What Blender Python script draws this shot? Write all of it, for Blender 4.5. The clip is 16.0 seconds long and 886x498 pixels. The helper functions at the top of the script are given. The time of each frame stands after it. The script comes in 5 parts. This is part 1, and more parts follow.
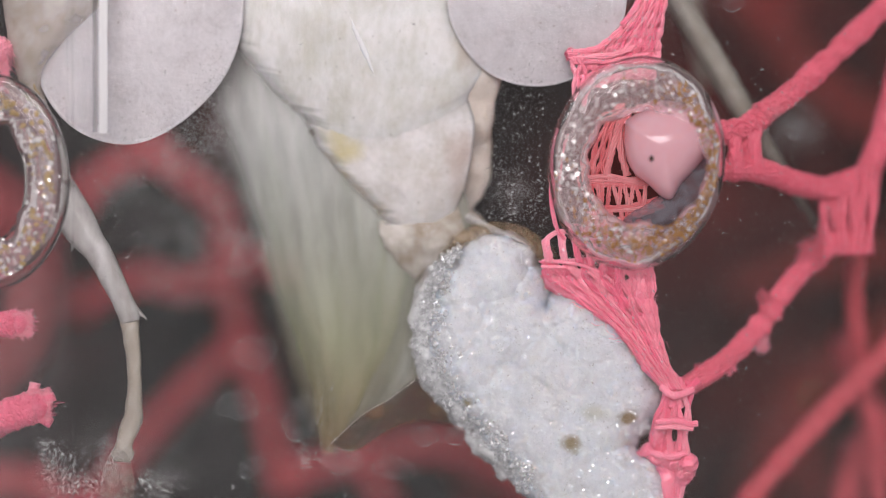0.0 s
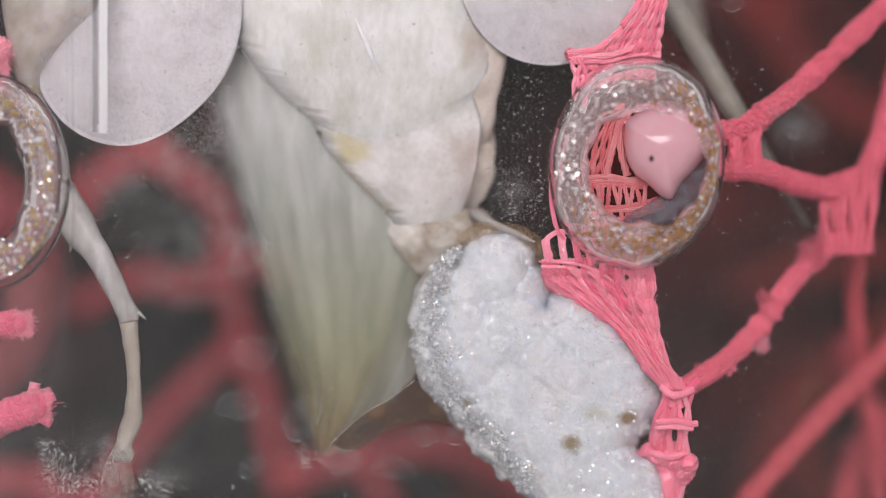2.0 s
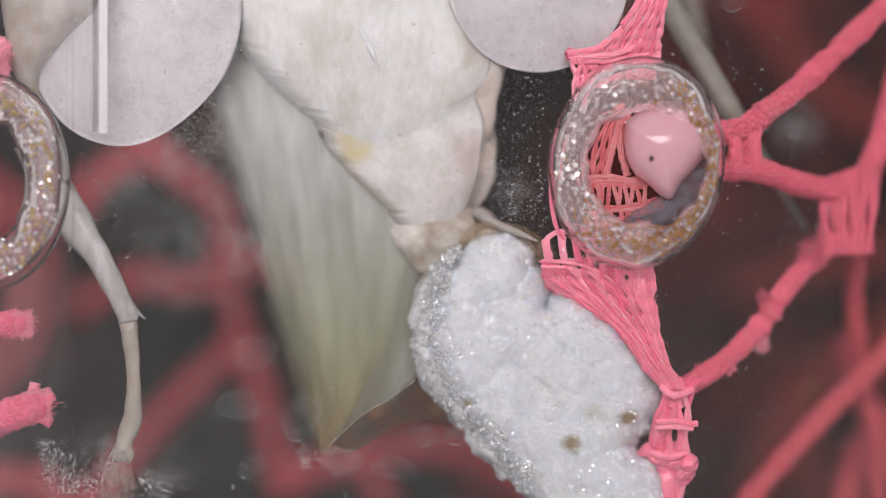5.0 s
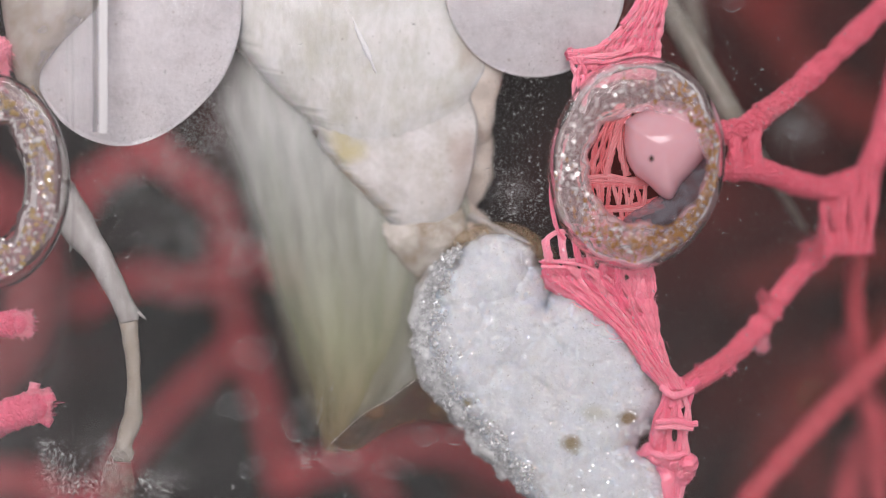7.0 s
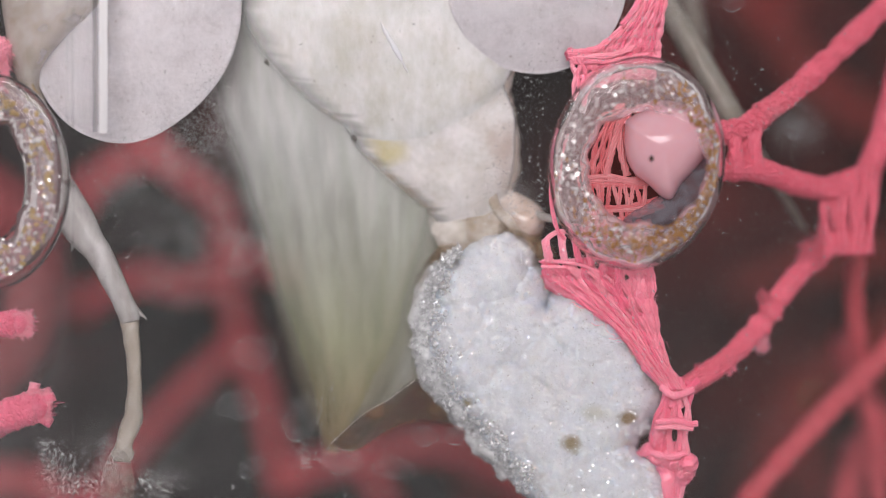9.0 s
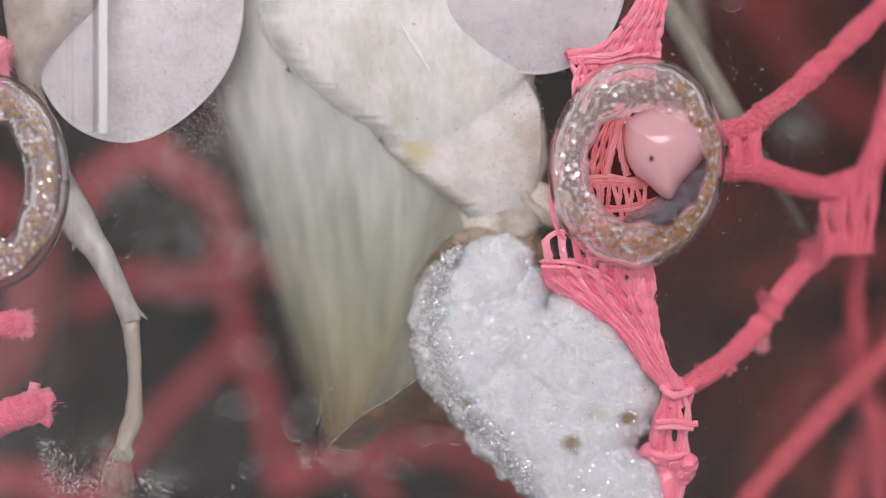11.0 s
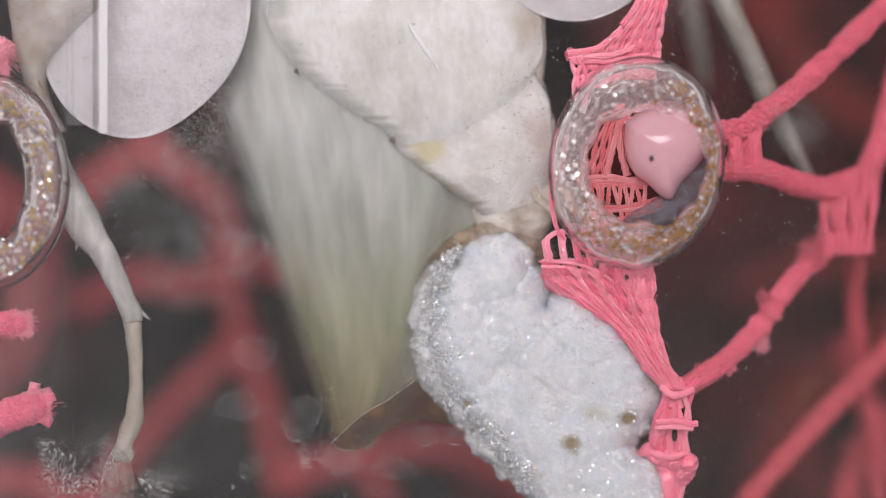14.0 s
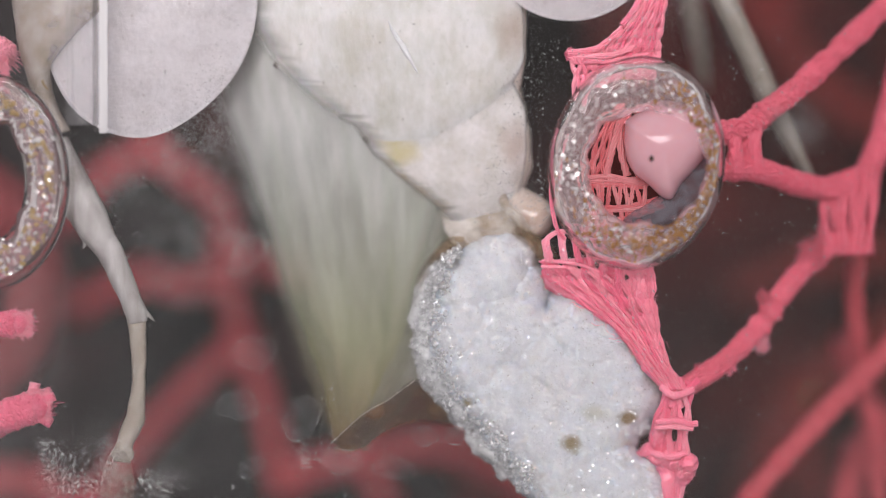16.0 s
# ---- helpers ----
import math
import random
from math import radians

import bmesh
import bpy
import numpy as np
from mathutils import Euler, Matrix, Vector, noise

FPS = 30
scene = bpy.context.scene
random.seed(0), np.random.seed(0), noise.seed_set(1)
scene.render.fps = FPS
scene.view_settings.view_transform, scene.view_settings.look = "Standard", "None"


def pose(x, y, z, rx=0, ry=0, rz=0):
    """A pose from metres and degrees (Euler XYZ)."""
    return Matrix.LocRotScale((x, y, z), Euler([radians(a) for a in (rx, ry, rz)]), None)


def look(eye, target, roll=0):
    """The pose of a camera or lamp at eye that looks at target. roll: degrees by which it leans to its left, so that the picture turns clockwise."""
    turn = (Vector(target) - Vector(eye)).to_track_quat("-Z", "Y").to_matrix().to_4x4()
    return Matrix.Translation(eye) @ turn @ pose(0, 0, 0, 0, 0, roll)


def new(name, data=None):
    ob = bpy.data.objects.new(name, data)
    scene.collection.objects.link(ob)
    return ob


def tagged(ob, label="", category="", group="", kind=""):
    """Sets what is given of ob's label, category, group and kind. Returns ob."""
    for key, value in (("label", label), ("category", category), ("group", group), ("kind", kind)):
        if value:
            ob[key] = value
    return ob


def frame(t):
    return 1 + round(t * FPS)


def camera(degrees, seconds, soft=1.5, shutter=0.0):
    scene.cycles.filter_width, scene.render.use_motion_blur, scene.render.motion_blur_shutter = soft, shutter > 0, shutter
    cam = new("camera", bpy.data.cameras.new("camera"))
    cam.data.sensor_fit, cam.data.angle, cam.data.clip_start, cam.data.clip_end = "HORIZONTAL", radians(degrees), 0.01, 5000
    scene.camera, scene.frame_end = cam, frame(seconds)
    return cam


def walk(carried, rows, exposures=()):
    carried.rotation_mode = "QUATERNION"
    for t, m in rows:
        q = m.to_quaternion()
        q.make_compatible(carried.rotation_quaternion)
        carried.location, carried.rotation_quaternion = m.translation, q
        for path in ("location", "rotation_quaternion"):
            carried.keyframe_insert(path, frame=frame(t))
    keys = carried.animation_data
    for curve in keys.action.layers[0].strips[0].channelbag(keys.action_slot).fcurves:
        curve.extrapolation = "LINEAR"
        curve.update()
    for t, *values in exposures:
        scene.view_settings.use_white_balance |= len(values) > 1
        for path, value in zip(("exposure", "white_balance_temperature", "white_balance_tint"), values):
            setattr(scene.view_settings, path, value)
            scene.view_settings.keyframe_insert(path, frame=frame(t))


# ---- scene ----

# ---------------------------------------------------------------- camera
# A close-up through the clear front of a small insect box. Points (u, v) are pixels of the camera's view, so things are
# placed to fit it; 35 pixels are one millimetre on the inner face of the front pane.
UNIT, EYE = 35.0, 61.5
cam = camera(40.03, 16.0, soft=1.0)
walk(cam, [(0, pose(0, -EYE / 1000, 0, 90)), (16, pose(0, -EYE / 1000, 0, 90))])
cam.data.dof.use_dof = True
cam.data.dof.focus_distance = (EYE + 0.5) / 1000
cam.data.dof.aperture_fstop = 8.5

# ---------------------------------------------------------------- light
world = bpy.data.worlds.new("room_light")
scene.world = world
world.use_nodes = True
world.node_tree.nodes["Background"].inputs[0].default_value = (1.0, 0.955, 0.975, 1)
world.node_tree.nodes["Background"].inputs[1].default_value = 0.46
lamp_data = bpy.data.lights.new("desk_lamp_light", "AREA")
lamp_data.shape, lamp_data.size, lamp_data.size_y = "RECTANGLE", 0.11, 0.036
lamp_data.energy, lamp_data.color = 0.083, (1.0, 0.935, 0.95)
lamp = new("desk_lamp_light", lamp_data)
lamp.matrix_basis = look((-0.012, -0.138, 0.060), (0.0, 0.003, -0.003))


def P(u, v, d):
    """The place, in metres, of a pixel (u, v) of the camera's view carried d millimetres into the box along the line of
    sight.
    """
    k = (EYE + d) / EYE / UNIT / 1000
    return Vector(((u - 784) * k, d / 1000, (441 - v) * k))


def mm(units):
    return units / UNIT / 1000


# ---------------------------------------------------------------- materials
def nodes_of(name):
    m = bpy.data.materials.new(name)
    m.use_nodes = True
    nt = m.node_tree
    return m, nt, nt.nodes["Principled BSDF"]


def add(nt, kind, **vals):
    n = nt.nodes.new(kind)
    for k, v in vals.items():
        n.inputs[k.replace("_", " ")].default_value = v
    return n


def noise_tex(nt, size_mm, detail=4.0, stretch=(1, 1, 1), rough=0.55):
    """Noise whose patches are about size_mm across, in the thing's own space."""
    tc = nt.nodes.new("ShaderNodeTexCoord")
    mp = nt.nodes.new("ShaderNodeMapping")
    mp.inputs["Scale"].default_value = [s * 1000.0 / size_mm for s in stretch]
    nt.links.new(tc.outputs["Object"], mp.inputs["Vector"])
    n = add(nt, "ShaderNodeTexNoise", Scale=1.0, Detail=detail, Roughness=rough)
    nt.links.new(mp.outputs[0], n.inputs["Vector"])
    return n


def ramp(nt, src, stops):
    r = nt.nodes.new("ShaderNodeValToRGB")
    while len(r.color_ramp.elements) < len(stops):
        r.color_ramp.elements.new(0.5)
    for e, (p, c) in zip(r.color_ramp.elements, stops):
        e.position = p
        e.color = (*c, 1) if len(c) == 3 else c
    nt.links.new(src, r.inputs[0])
    return r


def bump(nt, bsdf, src, dist_mm, strength=0.6, before=None):
    b = nt.nodes.new("ShaderNodeBump")
    b.inputs["Strength"].default_value = strength
    b.inputs["Distance"].default_value = dist_mm / 1000
    nt.links.new(src, b.inputs["Height"])
    if before:
        nt.links.new(before.outputs[0], b.inputs["Normal"])
    if bsdf:
        nt.links.new(b.outputs[0], bsdf.inputs["Normal"])
    return b


def surface(name, stops, size=1.0, fine=0.12, rough=0.5, bump_mm=0.05, sss=0.0, spec=0.5, stretch=(1, 1, 1), sheen=0.0, coat=0.0, dots=None, mark=None, vary=0.0, deep=0.0014, thins=False):
    m, nt, b = nodes_of(name)
    n1 = noise_tex(nt, size, 5.0, stretch)
    n2 = noise_tex(nt, fine, 3.0, stretch)
    mix = add(nt, "ShaderNodeMix", Factor=0.35)
    nt.links.new(n1.outputs[0], mix.inputs["A"])
    nt.links.new(n2.outputs[0], mix.inputs["B"])
    c = ramp(nt, mix.outputs["Result"], stops)
    colour = c.outputs[0]
    tc = nt.nodes.new("ShaderNodeTexCoord")
    if dots:
        cell, reach, tone = dots
        mp = nt.nodes.new("ShaderNodeMapping")
        mp.inputs["Scale"].default_value = [1000.0 / cell] * 3
        nt.links.new(tc.outputs["Object"], mp.inputs["Vector"])
        vo = add(nt, "ShaderNodeTexVoronoi", Scale=1.0, Randomness=1.0)
        nt.links.new(mp.outputs[0], vo.inputs["Vector"])
        rm = ramp(nt, vo.outputs["Distance"], [(reach * 0.5, (1, 1, 1)), (reach, (0, 0, 0))])
        dm = nt.nodes.new("ShaderNodeMix")
        dm.data_type = "RGBA"
        nt.links.new(rm.outputs[0], dm.inputs["Factor"])
        nt.links.new(colour, dm.inputs["A"])
        dm.inputs["B"].default_value = (*tone, 1)
        colour = dm.outputs["Result"]
    for where, reach, tone, sizes in (mark or ()):
        vm = nt.nodes.new("ShaderNodeVectorMath")
        vm.operation = "SUBTRACT"
        nt.links.new(tc.outputs["Object"], vm.inputs[0])
        vm.inputs[1].default_value = where
        mu = nt.nodes.new("ShaderNodeVectorMath")
        mu.operation = "MULTIPLY"
        nt.links.new(vm.outputs[0], mu.inputs[0])
        mu.inputs[1].default_value = [1.0 / (q / 1000) for q in sizes]
        ln = nt.nodes.new("ShaderNodeVectorMath")
        ln.operation = "LENGTH"
        nt.links.new(mu.outputs[0], ln.inputs[0])
        sm = nt.nodes.new("ShaderNodeMath")
        nt.links.new(ln.outputs["Value"], sm.inputs[0])
        nt.links.new(n1.outputs[0], sm.inputs[1])
        rm = ramp(nt, sm.outputs[0], [(0.62, (0.9, 0.9, 0.9)), (1.0, (0, 0, 0))])
        dm = nt.nodes.new("ShaderNodeMix")
        dm.data_type = "RGBA"
        nt.links.new(rm.outputs[0], dm.inputs["Factor"])
        nt.links.new(colour, dm.inputs["A"])
        dm.inputs["B"].default_value = (*tone, 1)
        colour = dm.outputs["Result"]
    if vary:
        oi, hs = nt.nodes.new("ShaderNodeObjectInfo"), nt.nodes.new("ShaderNodeHueSaturation")
        m1, m2 = nt.nodes.new("ShaderNodeMapRange"), nt.nodes.new("ShaderNodeMapRange")
        for q, lo, hi in ((m1, 1 - vary, 1 + vary), (m2, 1.10, 0.86)):
            nt.links.new(oi.outputs["Random"], q.inputs["Value"])
            q.inputs["To Min"].default_value, q.inputs["To Max"].default_value = lo, hi
        nt.links.new(m1.outputs[0], hs.inputs["Value"])
        nt.links.new(m2.outputs[0], hs.inputs["Saturation"])
        nt.links.new(colour, hs.inputs["Color"])
        colour = hs.outputs[0]
    nt.links.new(colour, b.inputs["Base Color"])
    b.inputs["Roughness"].default_value = rough
    b.inputs["Specular IOR Level"].default_value = spec
    b.inputs["Sheen Weight"].default_value = sheen
    b.inputs["Coat Weight"].default_value = coat
    b.inputs["Coat Roughness"].default_value = 0.12
    if sss:
        b.inputs["Subsurface Weight"].default_value = sss
        b.inputs["Subsurface Radius"].default_value = (1.0, 0.8, 0.65)
        b.inputs["Subsurface Scale"].default_value = deep
    if thins:
        at = nt.nodes.new("ShaderNodeAttribute")
        at.attribute_name = "dense"
        nt.links.new(at.outputs["Fac"], b.inputs["Alpha"])
    k1 = bump(nt, None, n1.outputs[0], bump_mm * 2.5)
    bump(nt, b, n2.outputs[0], bump_mm, before=k1)
    return m


def clear_plastic(name, haze=0.04, rough=0.02, bump_mm=0.0, tint=(1, 1, 1), size=0.5, ior=1.45, haze_colour=(0.8, 0.8, 0.8), haze_rise=0.0):
    """Clear plastic with a thin uneven film of diffuse haze."""
    m, nt, b = nodes_of(name)
    b.inputs["Base Color"].default_value = (*tint, 1)
    b.inputs["Roughness"].default_value = rough
    b.inputs["IOR"].default_value = ior
    b.inputs["Transmission Weight"].default_value = 1.0
    d = add(nt, "ShaderNodeBsdfDiffuse", Color=(*haze_colour, 1))
    n = noise_tex(nt, 6.0, 6.0)
    f = nt.nodes.new("ShaderNodeMapRange")
    f.inputs["From Min"].default_value, f.inputs["From Max"].default_value = 0.3, 0.7
    f.inputs["To Min"].default_value, f.inputs["To Max"].default_value = haze * 0.7, haze * 1.3
    nt.links.new(n.outputs[0], f.inputs["Value"])
    mx = nt.nodes.new("ShaderNodeMixShader")
    film = f.outputs[0]
    if haze_rise:
        # more haze low down and to the left
        tc, dt, mr, mu = nt.nodes.new("ShaderNodeTexCoord"), nt.nodes.new("ShaderNodeVectorMath"), nt.nodes.new("ShaderNodeMapRange"), nt.nodes.new("ShaderNodeMath")
        dt.operation = "DOT_PRODUCT"
        nt.links.new(tc.outputs["Object"], dt.inputs[0])
        dt.inputs[1].default_value = (0.35, 0.0, 1.0)
        nt.links.new(dt.outputs["Value"], mr.inputs["Value"])
        mr.inputs["From Min"].default_value, mr.inputs["From Max"].default_value = -0.014, 0.010
        mr.inputs["To Min"].default_value, mr.inputs["To Max"].default_value = haze_rise, 1.0
        mu.operation = "MULTIPLY"
        nt.links.new(film, mu.inputs[0])
        nt.links.new(mr.outputs[0], mu.inputs[1])
        film = mu.outputs[0]
    nt.links.new(film, mx.inputs[0])
    nt.links.new(b.outputs[0], mx.inputs[1])
    nt.links.new(d.outputs[0], mx.inputs[2])
    nt.links.new(mx.outputs[0], nt.nodes["Material Output"].inputs[0])
    if bump_mm:
        n2 = noise_tex(nt, size, 2.0)
        bump(nt, b, n2.outputs[0], bump_mm, 1.0)
    return m


def veil(name, colour, cover, size=1.5, stretch=(1, 1, 1), rough=0.5, contrast=0.25, gloss=0.06, stops=None):
    """A thin film that lets part of the light straight through: wing membrane, dried froth."""
    m, nt, b = nodes_of(name)
    b.inputs["Base Color"].default_value = (*colour, 1)
    b.inputs["Roughness"].default_value = rough
    b.inputs["Specular IOR Level"].default_value = 0.3
    n = noise_tex(nt, size, 5.0, stretch)
    if stops:
        c = ramp(nt, n.outputs[0], stops)
        nt.links.new(c.outputs[0], b.inputs["Base Color"])
    f = nt.nodes.new("ShaderNodeMapRange")
    f.inputs["From Min"].default_value, f.inputs["From Max"].default_value = 0.3, 0.7
    f.inputs["To Min"].default_value, f.inputs["To Max"].default_value = max(0, cover - contrast), min(1, cover + contrast)
    nt.links.new(n.outputs[0], f.inputs["Value"])
    nt.links.new(f.outputs[0], b.inputs["Alpha"])
    return m


# both cuticles: right-flank marks give side skin tan with some shade put in
WHITE_CUTICLE = surface("waxy_cuticle", [(0.32, (0.515, 0.51, 0.455)), (0.47, (0.60, 0.595, 0.57)), (0.64, (0.715, 0.705, 0.705))], 1.9, 0.35, 0.45, 0.045, sss=0.45, stretch=(1, 1, 0.55), spec=0.3, thins=True, dots=(0.85, 0.085, (0.34, 0.32, 0.29)), mark=[(P(910, 50, 2.6), 1.0, (0.42, 0.35, 0.30), (2.0, 9.0, 4.6))])
LAST_CUTICLE = surface("waxy_last_cuticle", [(0.32, (0.505, 0.48, 0.435)), (0.47, (0.595, 0.575, 0.555)), (0.64, (0.71, 0.685, 0.68))], 1.9, 0.35, 0.45, 0.045, sss=0.45, spec=0.3, thins=True,
                       dots=(0.85, 0.085, (0.36, 0.34, 0.31)), mark=[(P(694, 252, 2.6), 1.0, (0.56, 0.49, 0.26), (2.3, 5.0, 1.7)), (P(720, 274, 2.6), 1.0, (0.57, 0.51, 0.30), (2.4, 5.0, 1.8)), (P(700, 318, 2.0), 1.0, (0.40, 0.31, 0.21), (2.2, 5.0, 1.0)), (P(735, 345, 2.0), 1.0, (0.44, 0.34, 0.23), (2.0, 5.0, 1.2)), (P(770, 372, 2.0), 1.0, (0.46, 0.37, 0.27), (2.2, 5.0, 1.2)), (P(668, 290, 2.0), 1.0, (0.44, 0.37, 0.25), (1.6, 5.0, 0.9)), (P(916, 262, 2.6), 1.0, (0.46, 0.38, 0.34), (2.0, 9.0, 4.4)), (P(858, 402, 2.6), 1.0, (0.56, 0.49, 0.42), (2.6, 9.0, 1.2))])
PETAL = surface("petal_cuticle", [(0.28, (0.41, 0.385, 0.40)), (0.48, (0.535, 0.51, 0.53)), (0.70, (0.63, 0.605, 0.625))], 1.5, 0.22, 0.5, 0.04, sss=0.2, spec=0.3, dots=(1.05, 0.10, (0.40, 0.36, 0.36)))
FOLD = surface("soft_side_skin", [(0.25, (0.48, 0.41, 0.35)), (0.5, (0.60, 0.53, 0.47)), (0.8, (0.67, 0.62, 0.58))], 1.2, 0.25, 0.4, 0.05, sss=0.3)
# whiter than the skin: paints the highlight along the crease
CREASE_HIGHLIGHT = surface("skin_crease_highlight", [(0.3, (0.76, 0.75, 0.75)), (0.7, (0.86, 0.85, 0.86))], 0.6, 0.2, 0.3, 0.01, sss=0.4)
TIP_SKIN = veil("moist_tip_skin", (0.6, 0.5, 0.42), 0.74, 1.5, rough=0.18, contrast=0.22, stops=[(0.30, (0.45, 0.36, 0.26)), (0.48, (0.57, 0.51, 0.44)), (0.68, (0.65, 0.62, 0.58))])
DARK_SPECK = surface("dark_brown_speck", [(0.3, (0.02, 0.012, 0.01)), (0.7, (0.08, 0.04, 0.02))], 0.2, 0.05, 0.4, 0.01)
NOTCH_PATCH = surface("notch_patch_grey", [(0.3, (0.05, 0.045, 0.04)), (0.7, (0.22, 0.20, 0.18))], 0.2, 0.05, 0.4, 0.01)
VALVE_SKIN = surface("moist_pinkish_skin", [(0.3, (0.46, 0.33, 0.25)), (0.5, (0.58, 0.48, 0.42)), (0.75, (0.68, 0.62, 0.57))], 1.1, 0.3, 0.22, 0.012, sss=0.6, coat=0.5)
HAUNCH = veil("brownish_joint", (0.4, 0.34, 0.28), 0.6, 2.4, rough=0.3, contrast=0.2, stops=[(0.3, (0.46, 0.36, 0.26)), (0.5, (0.58, 0.52, 0.46)), (0.75, (0.66, 0.63, 0.60))])
LEG = surface("leg_cuticle", [(0.25, (0.27, 0.25, 0.22)), (0.5, (0.37, 0.35, 0.335)), (0.8, (0.46, 0.445, 0.435))], 1.4, 0.15, 0.4, 0.02, sss=0.2, stretch=(1, 1, 0.3))
SHIN = veil("translucent_shin", (0.4, 0.38, 0.37), 0.86, 1.2, (1, 1, 0.3), 0.35, 0.14, stops=[(0.28, (0.30, 0.275, 0.25)), (0.5, (0.42, 0.40, 0.385)), (0.75, (0.55, 0.54, 0.54))])
FOOT = surface("tan_foot_cuticle", [(0.25, (0.22, 0.185, 0.14)), (0.5, (0.325, 0.285, 0.24)), (0.8, (0.42, 0.385, 0.34))], 1.0, 0.12, 0.35, 0.03, sss=0.2)
LEG_DARK = surface("dark_leg_cuticle", [(0.25, (0.18, 0.16, 0.13)), (0.5, (0.27, 0.245, 0.21)), (0.8, (0.34, 0.32, 0.285))], 1.0, 0.15, 0.5, 0.03)
GLINT, _nt, _b = nodes_of("shiny_bubble_wall")
_b.inputs["Base Color"].default_value = (0.9, 0.88, 0.86, 1)
_b.inputs["Metallic"].default_value = 0.5
_b.inputs["Roughness"].default_value = 0.2
FROTH_GLINT, _nt, _b = nodes_of("glinting_froth")
_b.inputs["Base Color"].default_value = (0.86, 0.88, 0.90, 1)
_b.inputs["Metallic"].default_value = 0.5
_b.inputs["Roughness"].default_value = 0.24
FROTH_DROP, _nt, _b = nodes_of("froth_bubble")
_b.inputs["Base Color"].default_value = (0.80, 0.82, 0.84, 1)
_b.inputs["Roughness"].default_value = 0.12
_b.inputs["Coat Weight"].default_value = 0.8
_b.inputs["Coat Roughness"].default_value = 0.05
FROTH = surface("hardened_froth", [(0.30, (0.50, 0.52, 0.545)), (0.46, (0.60, 0.62, 0.655)), (0.68, (0.69, 0.71, 0.745))], 0.9, 0.13, 0.6, 0.006, sss=1.0, coat=0.1, deep=0.0015, dots=(0.6, 0.10, (0.56, 0.58, 0.59)),
                mark=[(P(1112, 740, 0.7), 1.0, (0.26, 0.18, 0.08), (1.1, 5.0, 1.1)), (P(1009, 783, 0.7), 1.0, (0.25, 0.18, 0.07), (1.25, 5.0, 1.15)), (P(826, 712, 1.5), 1.0, (0.34, 0.27, 0.15), (0.6, 5.0, 0.8)),
                      (P(1052, 730, 0.7), 1.0, (0.50, 0.50, 0.46), (1.8, 5.0, 1.0))])
FROTH_BUBBLE = veil("clear_froth_bubble", (0.74, 0.75, 0.76), 0.34, 0.3, rough=0.08, contrast=0.2)
MARGIN = veil("bubbly_froth_margin", (0.70, 0.71, 0.72), 0.84, 0.35, rough=0.15, contrast=0.35)
AMBER = veil("wet_amber_froth", (0.36, 0.28, 0.18), 0.42, 2.2, rough=0.15, contrast=0.3, stops=[(0.3, (0.19, 0.11, 0.045)), (0.5, (0.30, 0.20, 0.105)), (0.75, (0.44, 0.35, 0.25))])
BROWN = surface("brown_pore", [(0.3, (0.16, 0.10, 0.04)), (0.7, (0.32, 0.23, 0.11))], 0.3, 0.1, 0.5, 0.03)
WET_BROWN = veil("wet_brown_film", (0.055, 0.022, 0.008), 0.88, 2.6, rough=0.2, contrast=0.14, stops=[(0.34, (0.028, 0.010, 0.003)), (0.50, (0.075, 0.031, 0.008)), (0.66, (0.15, 0.085, 0.040))])
YARN = surface("pink_polyester_yarn", [(0.2, (0.83, 0.135, 0.22)), (0.5, (0.95, 0.21, 0.32)), (0.85, (0.97, 0.34, 0.45))], 0.5, 0.06, 0.5, 0.02, stretch=(1, 1, 0.35), sss=0.12, sheen=0.25, spec=0.45, vary=0.06, deep=0.0004)
YARN_WET = surface("wet_fused_yarn", [(0.2, (0.84, 0.15, 0.24)), (0.5, (0.94, 0.225, 0.33)), (0.85, (0.96, 0.37, 0.47))], 0.8, 0.12, 0.35, 0.03, sss=0.3, spec=0.5, coat=0.3, deep=0.0006)
# same pink yarn, recoloured coral to stand for the unhazed view through the hole
YARN_NO_HAZE = surface("yarn_without_pane_haze", [(0.2, (0.86, 0.14, 0.165)), (0.5, (0.95, 0.235, 0.26)), (0.85, (0.97, 0.40, 0.41))], 0.5, 0.06, 0.5, 0.02, stretch=(1, 1, 0.35), sss=0.12, sheen=0.25, spec=0.45, vary=0.06, deep=0.0004)
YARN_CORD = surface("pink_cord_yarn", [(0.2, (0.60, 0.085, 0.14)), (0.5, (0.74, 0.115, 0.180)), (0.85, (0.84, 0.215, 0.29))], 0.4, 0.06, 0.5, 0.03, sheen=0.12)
# far netting: the pink yarn, darkened in colour for the deep box's shade
YARN_FAR_DIM = surface("dimmed_far_yarn", [(0.2, (0.54, 0.053, 0.068)), (0.5, (0.72, 0.090, 0.112)), (0.85, (0.80, 0.14, 0.168))], 0.6, 0.08, 0.55, 0.03)
# cord yarn for the deeper cords, with the lamp's falloff put into its colour
YARN_DIM = surface("dim_cord_yarn", [(0.2, (0.46, 0.062, 0.080)), (0.5, (0.60, 0.09, 0.115)), (0.85, (0.68, 0.14, 0.17))], 0.6, 0.08, 0.6, 0.03)
GLUE = surface("pink_glue", [(0.2, (0.84, 0.42, 0.48)), (0.6, (0.88, 0.50, 0.56)), (0.9, (0.90, 0.58, 0.63))], 2.5, 0.5, 0.12, 0.01, sss=0.5, coat=0.5)
DUST_FILM = veil("thin_dust", (0.82, 0.81, 0.80), 0.26, 0.15, contrast=0.25)
